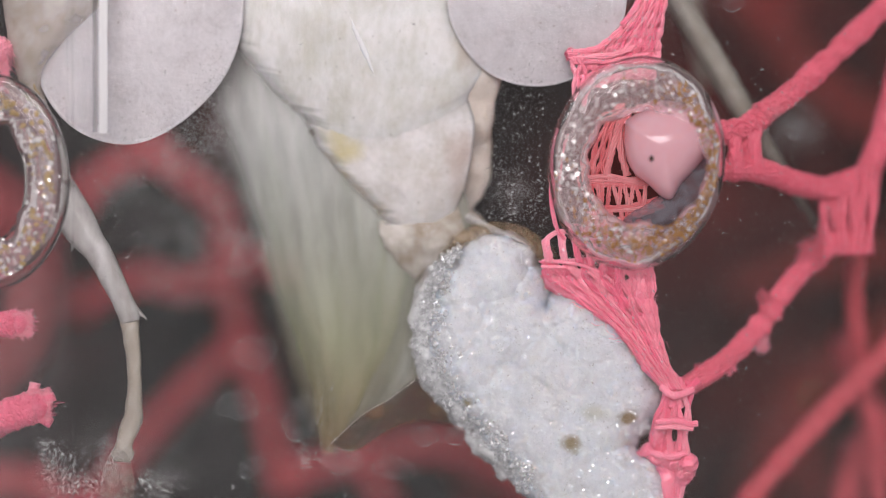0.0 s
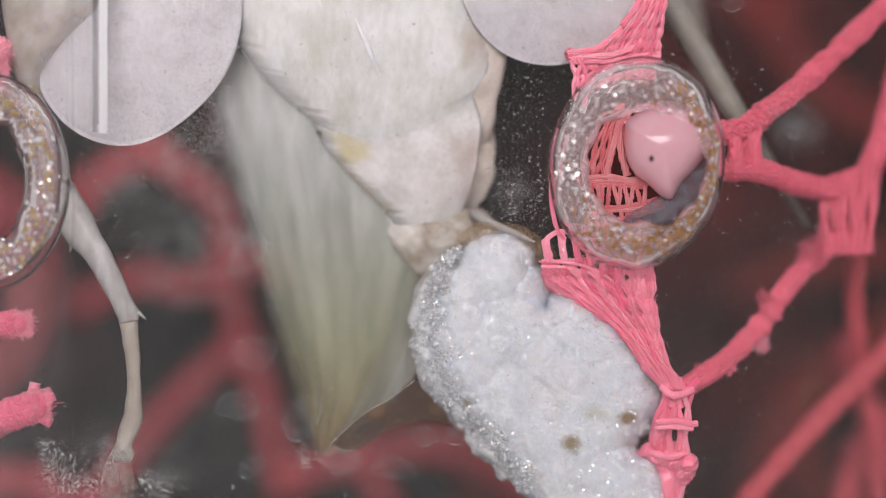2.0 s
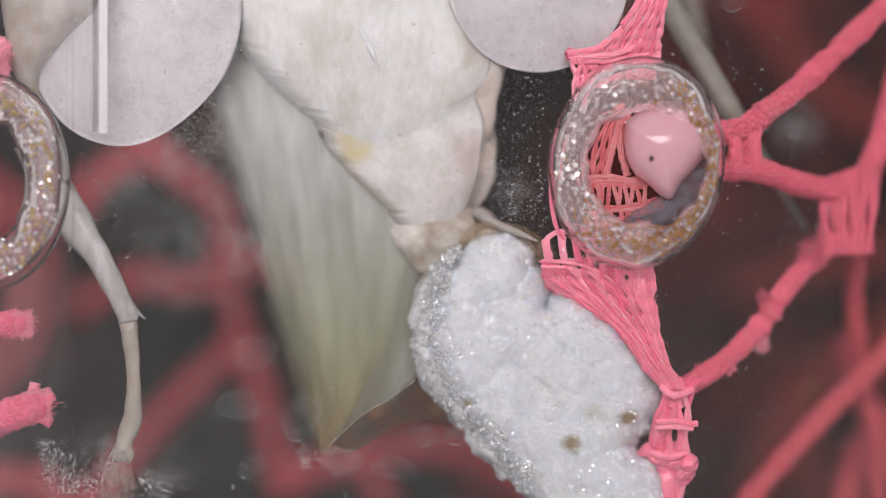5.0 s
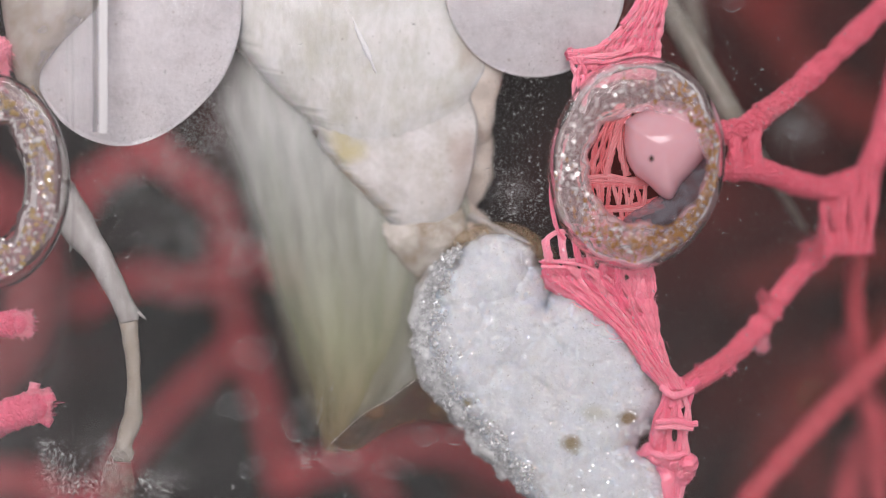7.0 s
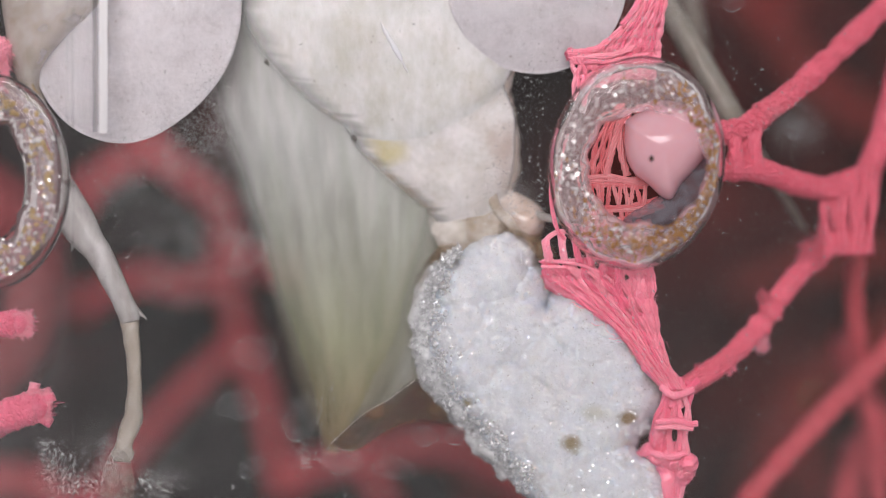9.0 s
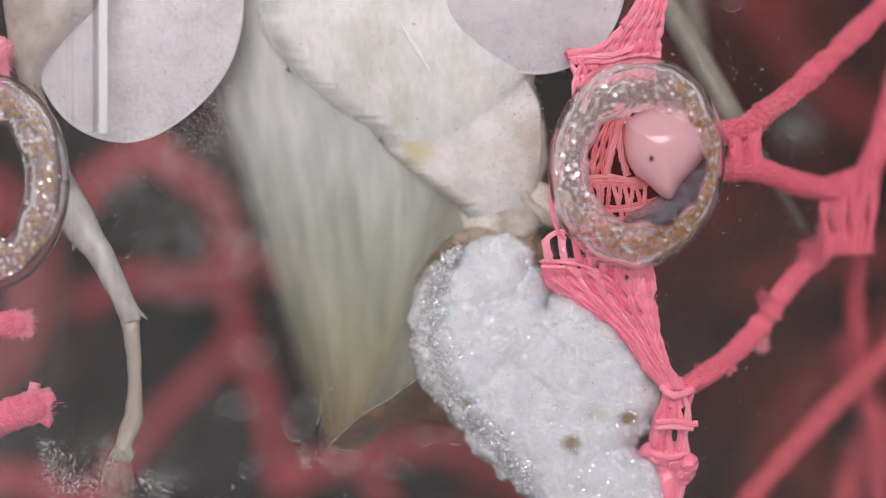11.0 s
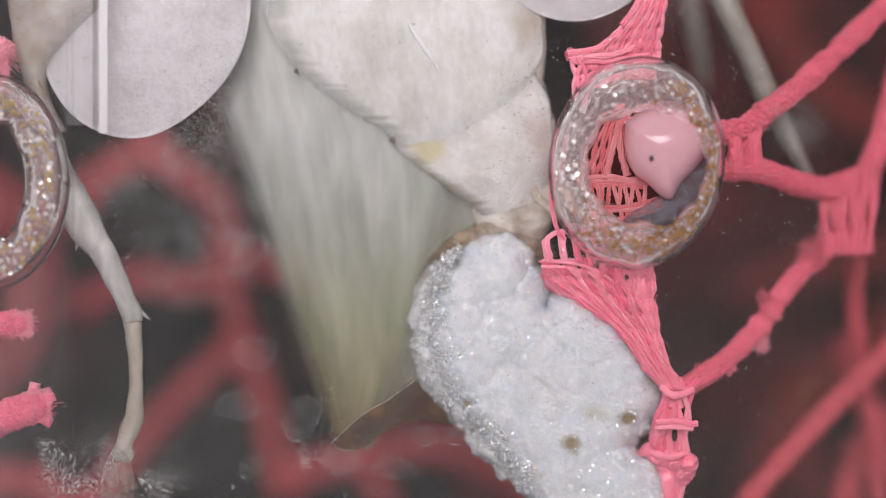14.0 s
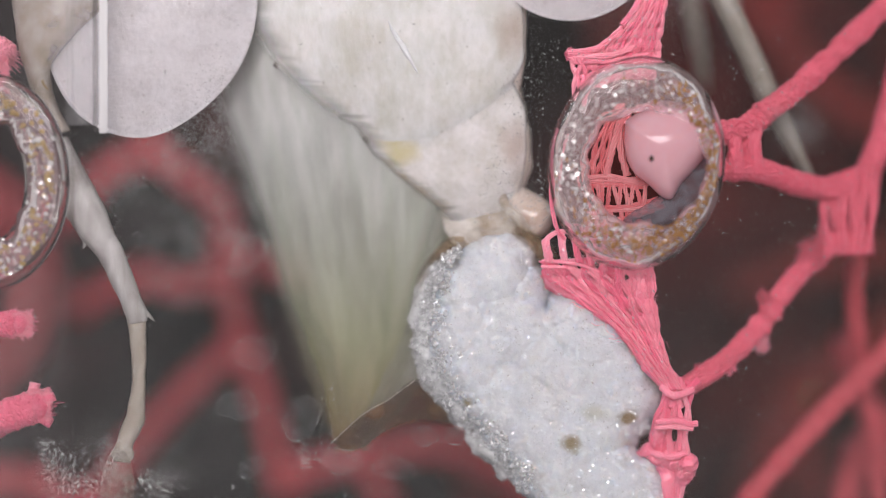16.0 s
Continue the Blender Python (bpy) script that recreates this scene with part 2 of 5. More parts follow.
CRUST = veil("crusty_froth", (0.76, 0.75, 0.74), 0.20, 0.15, contrast=0.20)
# pale colour that paints sparkles on the rims and glints on the wet edge
PALE_SPARKLE = surface("pale_sparkle_paint", [(0.3, (0.55, 0.54, 0.52)), (0.7, (0.80, 0.80, 0.80))], 0.2, 0.05, 0.7, 0.02)
SCORCH = surface("scorched_plastic", [(0.3, (0.16, 0.06, 0.015)), (0.7, (0.50, 0.24, 0.06))], 0.4, 0.1, 0.25, 0.05, coat=0.5)
# rearmost netting: the shade at the back is put into this yarn's colour
YARN_DEEP_SHADED = surface("deep_shaded_yarn", [(0.2, (0.20, 0.022, 0.020)), (0.5, (0.29, 0.034, 0.031)), (0.85, (0.36, 0.05, 0.046))], 0.8, 0.1, 0.6, 0.03)
GOLD = surface("golden_plastic", [(0.3, (0.34, 0.22, 0.08)), (0.7, (0.62, 0.47, 0.24))], 0.4, 0.1, 0.2, 0.05, coat=0.6)
# shaded copy of the pink yarn for the wide cord by the left hole
YARN_SHADED = surface("shaded_pink_yarn", [(0.2, (0.21, 0.028, 0.034)), (0.5, (0.29, 0.042, 0.050)), (0.85, (0.36, 0.065, 0.074))], 0.8, 0.1, 0.6, 0.03)
DARK_WALL = surface("dark_box_plastic", [(0.3, (0.013, 0.013, 0.013)), (0.52, (0.026, 0.020, 0.019)), (0.76, (0.13, 0.028, 0.026))], 14.0, 0.6, 0.8, 0.02, spec=0.2)
BROWN_WALL = surface("reddish_brown_board", [(0.3, (0.034, 0.020, 0.019)), (0.50, (0.085, 0.026, 0.025)), (0.70, (0.31, 0.038, 0.034))], 11.0, 0.6, 0.8, 0.02, spec=0.2)
PANE = clear_plastic("dusty_clear_plastic", 0.0060, 0.0, ior=1.2, haze_rise=5.1)
MELTED = clear_plastic("melted_clear_plastic", 0.22, 0.05, 0.0, (0.99, 0.97, 0.97), 0.5, haze_colour=(0.80, 0.57, 0.58))
THIN_PLASTIC = veil("thin_smoky_plastic", (0.20, 0.19, 0.23), 0.34, 0.5, rough=0.35, contrast=0.25)
LIP = clear_plastic("clear_lip", 0.004, 0.03, 0.0, (0.98, 0.97, 0.97))
BUBBLE = clear_plastic("clear_bubble", 0.05, 0.0, 0.0)
# five films that paint haze, refraction lines and highlight of the pane's ridge
RIDGE_HAZE = veil("painted_ridge_haze", (0.75, 0.73, 0.75), 0.16, 1.2, (1, 1, 0.15), 0.3, 0.12)
CORNER_HAZE = veil("painted_corner_haze", (0.75, 0.70, 0.71), 0.05, 1.2, (1, 1, 0.15), 0.3, 0.03)
CORNER_LINE = veil("painted_corner_line", (0.10, 0.08, 0.08), 0.10, 1.0, (1, 1, 0.1), 0.3, 0.08)
RIDGE_DARK = veil("painted_ridge_dark", (0.16, 0.15, 0.15), 0.4, 1.0, (1, 1, 0.1), 0.3, 0.12)
RIDGE_BRIGHT = veil("painted_ridge_highlight", (0.96, 0.94, 0.95), 0.82, 1.0, (1, 1, 0.1), 0.2, 0.14)
FOOT_STAIN = veil("brown_foot_stain", (0.26, 0.15, 0.10), 0.28, 0.7, rough=0.25, contrast=0.28)
ORANGE_STAIN = veil("orange_brown_stain", (0.20, 0.06, 0.02), 0.26, 0.6, rough=0.3, contrast=0.2)
DRIED_FILM = veil("dried_film", (0.72, 0.72, 0.72), 0.045, 0.6, contrast=0.045)
DRIED_EDGE = veil("dried_film_edge", (0.80, 0.80, 0.80), 0.30, 0.4, contrast=0.32)
WING = veil("pale_wing_membrane", (0.5, 0.5, 0.4), 0.74, 3.0, (1.5, 1, 0.38), 0.5, 0.16,
            stops=[(0.28, (0.86, 0.87, 0.84)), (0.48, (0.94, 0.94, 0.92)), (0.68, (1.0, 1.0, 1.0))])


HIND_WING = veil("grey_hind_wing", (0.4, 0.4, 0.37), 0.84, 2.6, (1.5, 1, 0.4), 0.5, 0.14, stops=[(0.28, (0.235, 0.235, 0.185)), (0.48, (0.275, 0.275, 0.225)), (0.68, (0.33, 0.33, 0.285))])


def dusty():
    """Fine dust lying in patches, thinning out towards the rim of the smear."""
    m, nt, b = nodes_of("fine_dust_smear")
    b.inputs["Base Color"].default_value, b.inputs["Roughness"].default_value = (0.74, 0.73, 0.72, 1), 0.8
    n1, n2 = noise_tex(nt, 1.1, 3.0), noise_tex(nt, 0.2, 3.0, rough=0.6)
    r1, r2 = ramp(nt, n1.outputs[0], [(0.40, (0.12, 0.12, 0.12)), (0.62, (1, 1, 1))]), ramp(nt, n2.outputs[0], [(0.38, (0.05, 0.05, 0.05)), (0.70, (0.24, 0.24, 0.24))])
    at = nt.nodes.new("ShaderNodeAttribute")
    at.attribute_name = "dense"
    src = at.outputs["Fac"]
    for r in (r1, r2):
        q = nt.nodes.new("ShaderNodeMath")
        q.operation = "MULTIPLY"
        nt.links.new(src, q.inputs[0])
        nt.links.new(r.outputs[0], q.inputs[1])
        src = q.outputs[0]
    nt.links.new(src, b.inputs["Alpha"])
    return m


DUST_SMEAR = dusty()


def grade_wing():
    """The membrane is greyish white at its root and olive brown at its tip, streaked along its veins, and fades out
    towards its leading edge.
    """
    nt = WING.node_tree
    b = nt.nodes["Principled BSDF"]
    def attr(key):
        n = nt.nodes.new("ShaderNodeAttribute")
        n.attribute_name = key
        return n.outputs["Fac"]
    def math_node(kind, x, y):
        n = nt.nodes.new("ShaderNodeMath")
        n.operation = kind
        for k, q in enumerate((x, y)):
            if isinstance(q, (int, float)):
                n.inputs[k].default_value = q
            else:
                nt.links.new(q, n.inputs[k])
        return n.outputs[0]
    old = b.inputs["Base Color"].links[0].from_socket
    tc, sx, mr = nt.nodes.new("ShaderNodeTexCoord"), nt.nodes.new("ShaderNodeSeparateXYZ"), nt.nodes.new("ShaderNodeMapRange")
    nt.links.new(tc.outputs["Object"], sx.inputs[0])
    nt.links.new(sx.outputs["Z"], mr.inputs["Value"])
    mr.inputs["From Min"].default_value, mr.inputs["From Max"].default_value = P(0, 820, 9).z, P(0, 150, 8).z
    c = ramp(nt, mr.outputs[0], [(0.0, (0.19, 0.095, 0.038)), (0.09, (0.27, 0.195, 0.09)), (0.35, (0.37, 0.37, 0.25)), (0.6, (0.45, 0.46, 0.42)), (0.82, (0.59, 0.60, 0.60)), (1.0, (0.68, 0.68, 0.69))])
    # long streaks: pale veins and greener cells between them
    cx = nt.nodes.new("ShaderNodeCombineXYZ")
    nt.links.new(math_node("MULTIPLY", attr("across"), 11.0), cx.inputs[0])
    nt.links.new(math_node("MULTIPLY", attr("along"), 1.6), cx.inputs[1])
    streak = add(nt, "ShaderNodeTexNoise", Scale=1.0, Detail=4.0, Roughness=0.6)
    nt.links.new(cx.outputs[0], streak.inputs["Vector"])
    st = ramp(nt, streak.outputs[0], [(0.30, (0.86, 0.90, 0.80)), (0.50, (0.97, 0.98, 0.95)), (0.62, (1.06, 1.05, 1.03)), (0.72, (1.18, 1.16, 1.13))])
    src = old
    for other in (c.outputs[0], st.outputs[0]):
        mx = nt.nodes.new("ShaderNodeMix")
        mx.data_type, mx.blend_type = "RGBA", "MULTIPLY"
        mx.inputs["Factor"].default_value = 1.0
        nt.links.new(src, mx.inputs["A"])
        nt.links.new(other, mx.inputs["B"])
        src = mx.outputs["Result"]
    nt.links.new(src, b.inputs["Base Color"])
    cover = b.inputs["Alpha"].links[0].from_socket
    nt.links.new(math_node("MULTIPLY", cover, attr("dense")), b.inputs["Alpha"])


grade_wing()


# ---------------------------------------------------------------- shapes
def mesh_ob(name, verts, faces, mat, parent=None, label="", smooth=True):
    me = bpy.data.meshes.new(name)
    me.from_pydata([tuple(v) for v in verts], [], faces)
    me.polygons.foreach_set("use_smooth", [smooth] * len(me.polygons))
    me.materials.append(mat)
    me.update()
    ob = new(name, me)
    if parent:
        ob.parent = parent
    if label:
        ob["label"] = label
    return ob


def part(name, bm, mat, parent=None, label="", smooth=True):
    me = bpy.data.meshes.new(name)
    bmesh.ops.recalc_face_normals(bm, faces=bm.faces)
    bm.to_mesh(me)
    bm.free()
    me.polygons.foreach_set("use_smooth", [smooth] * len(me.polygons))
    me.materials.append(mat)
    ob = new(name, me)
    if parent:
        ob.parent = parent
    if label:
        ob["label"] = label
    return ob


def spline(pts, n):
    """n points along a smooth line through pts."""
    a = np.array(pts, float)
    a = np.vstack([2 * a[0] - a[1], a, 2 * a[-1] - a[-2]])
    out = []
    for t in np.linspace(0, len(pts) - 1.0001, n):
        i = int(t)
        f = t - i
        p0, p1, p2, p3 = a[i:i + 4]
        out.append(0.5 * (2 * p1 + (p2 - p0) * f + (2 * p0 - 5 * p1 + 4 * p2 - p3) * f * f + (3 * p1 - p0 - 3 * p2 + p3) * f ** 3))
    return np.array(out)


def loft(stations, rings=40, sides=40, lumps=(), power=1.0, rear=1.0):
    """A closed body through oval stations (left u, v, right u, v, depth, half depth, forward sag); rear: how much deeper the far side is. lumps: (height mm, size mm) of uneven relief."""
    st = spline(stations, rings)
    verts, faces = [], []
    for s in st:
        lu, lv, ru, rv, d, hd, sag = s
        c, h = np.array([(lu + ru) / 2, (lv + rv) / 2]), np.array([(ru - lu) / 2, (rv - lv) / 2])
        down = np.array([-h[1], h[0]]) / max(1e-6, np.hypot(*h))
        for k in range(sides):
            a = 2 * math.pi * k / sides
            ca, sa = math.cos(a), math.sin(a)
            if power != 1.0:
                ca, sa = math.copysign(abs(ca) ** power, ca), math.copysign(abs(sa) ** power, sa)
            q = c + h * ca + down * sag * sa
            verts.append(P(q[0], q[1], d - hd * sa * (1.0 if sa > 0 else rear)))
    for i in range(rings - 1):
        for k in range(sides):
            k2 = (k + 1) % sides
            faces.append((i * sides + k, i * sides + k2, (i + 1) * sides + k2, (i + 1) * sides + k))
    for i in (0, rings - 1):
        verts.append(sum((verts[i * sides + k] for k in range(sides)), Vector()) / sides)
        for k in range(sides):
            t = (i * sides + k, i * sides + (k + 1) % sides, len(verts) - 1)
            faces.append(t if i else t[::-1])
    if lumps:
        centres = [sum((verts[i * sides + k] for k in range(sides)), Vector()) / sides for i in range(rings)]
        for i in range(rings):
            for k in range(sides):
                v = verts[i * sides + k]
                way = (v - centres[i]).normalized()
                verts[i * sides + k] = v + way * sum(hgt / 1000 * noise.noise(v * 1000 / size) for hgt, size in lumps if size > 0) + way * sum(hgt / 1000 * (0.25 - 1.3 * noise.voronoi(v * -1000 / size)[0][0] ** 2) for hgt, size in lumps if size < 0)
    return verts, faces


def nearer(stations):
    """The same stations, brought close to the pane and flattened in depth to fit the camera's view."""
    out = []
    for lu, lv, ru, rv, d, hd, sag in stations:
        f = 0.9 + (d - hd - 1.6) * 0.6
        out.append((lu, lv, ru, rv, f + hd * 0.16, hd * 0.16, sag))
    return out


def lofted(name, stations, mat, parent=None, label="", **kw):
    v, f = loft(stations, **kw)
    bm = bmesh.new()
    vs = [bm.verts.new(p) for p in v]
    for face in f:
        bm.faces.new([vs[i] for i in face])
    return part(name, bm, mat, parent, label)


def thin_sides(ob, stations, rings, sides, west, east):
    """Fades the skin of a loft to nothing over the given widths at its two sides, to soften its outline in the camera's
    view.
    """
    dense = []
    for i, (lu, lv, ru, rv, *_) in enumerate(spline(stations, rings)):
        h = math.hypot(ru - lu, rv - lv) / 2
        for k in range(sides):
            c = math.cos(2 * math.pi * k / sides)
            rough = 1 + 0.5 * noise.noise(Vector((i * 0.35, 0, 1))) + 0.4 * noise.noise(Vector((i * 1.1, 0, 4)))
            dense.append(max(0.0, min(1.0, h * (1 + c) / (west * rough) + 0.04, h * (1 - c) / east + 0.3)))
    dense += [1.0] * (len(ob.data.vertices) - len(dense))
    ob.data.attributes.new("dense", "FLOAT", "POINT").data.foreach_set("value", dense)


def tube(verts, faces, pts, radii, sides=6):
    base = len(verts)
    n = len(pts)
    for i, p in enumerate(pts):
        t = (pts[min(i + 1, n - 1)] - pts[max(i - 1, 0)]).normalized()
        a = t.cross(Vector((0.3, 1, 0.2))).normalized()
        b = t.cross(a)
        for k in range(sides):
            w = 2 * math.pi * k / sides
            verts.append(p + (a * math.cos(w) + b * math.sin(w)) * radii[i])
    for i in range(n - 1):
        for k in range(sides):
            k2 = (k + 1) % sides
            faces.append((base + i * sides + k, base + i * sides + k2, base + (i + 1) * sides + k2, base + (i + 1) * sides + k))
    faces.append(tuple(base + k for k in range(sides))[::-1])
    faces.append(tuple(base + (n - 1) * sides + k for k in range(sides)))


def yarn(name, path, width, mat, parent, label="", plies=9, twist=2.0, fuzz=40, seed=1, blunt=False):
    """A cord of twisted filaments along path (u, v, d), with loose hairs."""
    rnd = random.Random(seed)
    line = spline(path, 14 * len(path) + 8)
    pts = [P(*q) for q in line]
    r = mm(width) / 2
    verts, faces = [], []
    n = len(pts)
    tip = [math.sqrt(max(0.02, 1 - (i / (n - 1)) ** 10)) if blunt else 1.0 for i in range(n)]
    for j in range(plies):
        ph, rad = 2 * math.pi * j * 0.618, r * rnd.uniform(0.74, 0.9)
        fr = r * rnd.uniform(0.07, 0.12)
        out, wob = [], rnd.random() * 9
        for i, p in enumerate(pts):
            t = (pts[min(i + 1, n - 1)] - pts[max(i - 1, 0)]).normalized()
            a = t.cross(Vector((0, 1, 0))).normalized()
            b = t.cross(a)
            w = ph + twist * 2 * math.pi * i / n + 0.7 * noise.noise(Vector((i * 0.25, wob, j)))
            swell = (1 + 0.36 * noise.noise(Vector((i * 0.3, 2.0, seed))) + 0.14 * noise.noise(Vector((i * 0.5, wob, j)))) * tip[i]
            out.append(p + (a * math.cos(w) + b * math.sin(w)) * rad * swell)
        tube(verts, faces, out, [fr * (1 + 0.35 * noise.noise(Vector((i * 0.6, j, 3)))) for i in range(n)], 5)
    tube(verts, faces, pts, [r * 0.86 * tip[i] * (1 + 0.34 * noise.noise(Vector((i * 0.3, 2.0, seed)))) for i in range(n)], 14)
    for q in range(fuzz):
        i = rnd.randrange(1, int(n * 0.94) if blunt else n - 1)
        way = Vector((rnd.gauss(0, 1), rnd.gauss(0, 1), rnd.gauss(0, 1))).normalized()
        p0 = pts[i] + way * r * 0.85 * tip[i]
        t = (pts[i + 1] - pts[i - 1]).normalized()
        bend = rnd.choice((-1, 1))
        hair = [p0, p0 + way * r * 0.12 + t * r * 0.25 * bend, p0 + way * r * rnd.uniform(0.04, 0.2) + t * r * rnd.uniform(0.1, 0.5) * bend]
        tube(verts, faces, hair, [0.000020, 0.000016, 0.000010], 3)
    return mesh_ob(name, verts, faces, mat, parent, label)


def loose_fibres(name, path, count, parent, label, seed, d0, d1):
    """Fine fibres strewn over a band given by (left u, right u, v)."""
    rnd = random.Random(seed)
    band = spline(path, 60)
    verts, faces = [], []
    for q in range(count):
        i = rnd.randrange(2, 56)
        f = rnd.random()
        here, ahead = band[i], band[i + 3]
        p0 = Vector((here[0] + (here[1] - here[0]) * f, here[2], 0))
        way = Vector((ahead[0] + (ahead[1] - ahead[0]) * f, ahead[2], 0)) - p0
        way = Matrix.Rotation(rnd.gauss(0, 0.55), 3, "Z") @ way.normalized() * rnd.uniform(8, 26)
        bow = Vector((-way.y, way.x, 0)) * rnd.uniform(-0.3, 0.3)
        d = rnd.uniform(d0, d1)
        pts = [p0 - way / 2, p0 + bow, p0 + way / 2]
        tube(verts, faces, [P(p.x, p.y, d + rnd.uniform(-0.1, 0.1)) for p in pts], [mm(0.35), mm(0.6), mm(0.3)], 4)
    return tagged(mesh_ob(name, verts, faces, YARN, parent), label, kind="stuff")


def empty(name, label, category, group="", kind=""):
    return tagged(new(name), label, category, group, kind)


def balls(verts, faces, centre, r, squash=(1, 1, 1), level=1):
    bm = bmesh.new()
    bmesh.ops.create_icosphere(bm, subdivisions=max(1, level), radius=1.0)
    base = len(verts)
    bm.verts.ensure_lookup_table()
    for v in bm.verts:
        verts.append(centre + Vector((v.co.x * squash[0], v.co.y * squash[1], v.co.z * squash[2])) * r)
    for f in bm.faces:
        faces.append(tuple(base + v.index for v in f.verts))
    bm.free()


# ---------------------------------------------------------------- the box
RIGHT_HOLE = (1143, 296, 104, 98)
LEFT_HOLE = (-18, 322, 66, 104)


def hole_outline(hole, grow=0.0, n=48, rough=0.0, lean=0.0):
    u, v, a, b = hole
    out = []
    for k in range(n):
        w = 2 * math.pi * k / n
        j = 1 + rough * noise.noise(Vector((math.cos(w) * 1.7, math.sin(w) * 1.7, u)))
        x, y = (a + grow) * math.cos(w) * j, (b + grow) * math.sin(w) * j
        c, s = math.cos(lean), math.sin(lean)
        out.append((u + x * c - y * s, v + x * s + y * c))
    return out


def front_pane():
    """One clear sheet with two holes and a moulded upright ridge on its outer face."""
    bm = bmesh.new()
    top, low, west, east, thick = -1600, 2500, -1300, 2900, 0.0008
    prof = [(116, 0.0), (155, 0.02), (194, 0.0)]
    def ring(loop, out):
        vs = [bm.verts.new(P(u, v, 0) + Vector((0, -out, 0))) for u, v in loop]
        return vs, [bm.edges.new((vs[i], vs[(i + 1) % len(vs)])) for i in range(len(vs))]
    holes = [hole_outline(LEFT_HOLE, 6), hole_outline(RIGHT_HOLE, 6)]
    back_holes = [ring(h, 0) for h in holes]
    front_holes = [ring(h, thick) for h in holes]
    back, back_edges = ring([(west, top), (east, top), (east, low), (west, low)], 0)
    bmesh.ops.triangle_fill(bm, use_beauty=True, edges=back_edges + back_holes[0][1] + back_holes[1][1])
    for k, (a, b) in enumerate(((west, 116), (194, east))):
        vs, edges = ring([(a, top), (b, top), (b, low), (a, low)], thick)
        bmesh.ops.triangle_fill(bm, use_beauty=True, edges=edges + front_holes[k][1])
        inner, outer = back_holes[k][0], front_holes[k][0]
        for i in range(len(inner)):
            i2 = (i + 1) % len(inner)
            bm.faces.new((inner[i], inner[i2], outer[i2], outer[i]))
    chain = [[bm.verts.new(P(u, v, 0) + Vector((0, -thick - h / 1000, 0))) for u, h in prof] for v in (top, low)]
    for i in range(len(prof) - 1):
        bm.faces.new((chain[0][i], chain[0][i + 1], chain[1][i + 1], chain[1][i]))
    fw = [bm.verts.new(P(u, v, 0) + Vector((0, -thick, 0))) for u, v in ((west, top), (west, low), (east, top), (east, low))]
    bm.faces.new([back[0], fw[0]] + chain[0] + [fw[2], back[1]])
    bm.faces.new([back[3], fw[1]] + chain[1] + [fw[3], back[2]])
    bm.faces.new((back[0], fw[0], fw[1], back[3]))
    bm.faces.new((back[1], fw[2], fw[3], back[2]))
    bmesh.ops.remove_doubles(bm, verts=bm.verts, dist=0.000001)
    ob = part("window_pane", bm, PANE, None, "", smooth=False)
    ob.visible_shadow = False
    return tagged(ob, "clear dusty plastic front pane with two melted holes", "pane", kind="structure")


def box_walls():
    x, z, y0, y1, t = 0.062, 0.058, 0.0, 0.075, 0.0016
    def slab(name, a, b, mat, label):
        bm = bmesh.new()
        bmesh.ops.create_cube(bm, size=1.0)
        for v in bm.verts:
            v.co = Vector([(a[i] + b[i]) / 2 + v.co[i] * (b[i] - a[i]) for i in range(3)])
        return tagged(part(name, bm, mat, None, "", False), label, "box wall", kind="structure")
    slab("wall_back_west", (-x, y1, -z), (0.017, y1 + t, z), DARK_WALL, "dark grey box back wall")
    slab("wall_back_east", (0.017, y1, -z), (x, y1 + t, z), BROWN_WALL, "reddish brown box back wall")
    # unseen dark sides, floor and lid, added so light enters only in front
    slab("wall_west", (-x - t, y0, -z), (-x, y1 + t, z), DARK_WALL, "unseen dark side wall added to keep light out")
    slab("wall_east", (x, y0, -z), (x + t, y1 + t, z), DARK_WALL, "unseen dark side wall added to keep light out")
    slab("floor", (-x - t, y0, -z - t), (x + t, y1 + t, -z), DARK_WALL, "unseen dark floor added to close the box")
    slab("ceiling", (-x - t, y0, z), (x + t, y1 + t, z + t), DARK_WALL, "unseen dark lid added to close the box")


def flake(verts, faces, c, r, rnd, spread):
    """A tiny flat facet, tilted outwards and somewhat upwards to throw the lamp's light at the camera, more or less."""
    up = (Vector((0.0, -1.0, 0.2)) * 1.9 + Vector((rnd.gauss(0, spread), rnd.gauss(0, spread), rnd.gauss(0, spread)))).normalized()
    a = up.cross(Vector((rnd.gauss(0, 1), 0.3, rnd.gauss(0, 1)))).normalized()
    b = up.cross(a)
    base = len(verts)
    for k in range(5):
        w = 2 * math.pi * k / 5
        verts.append(c + (a * math.cos(w) + b * math.sin(w) * 0.7) * r * rnd.uniform(0.6, 1.2))
    verts.append(c - up * r * 0.5)
    faces.append(tuple(range(base, base + 5)))
    for k in range(5):
        faces.append((base + (k + 1) % 5, base + k, base + 5))


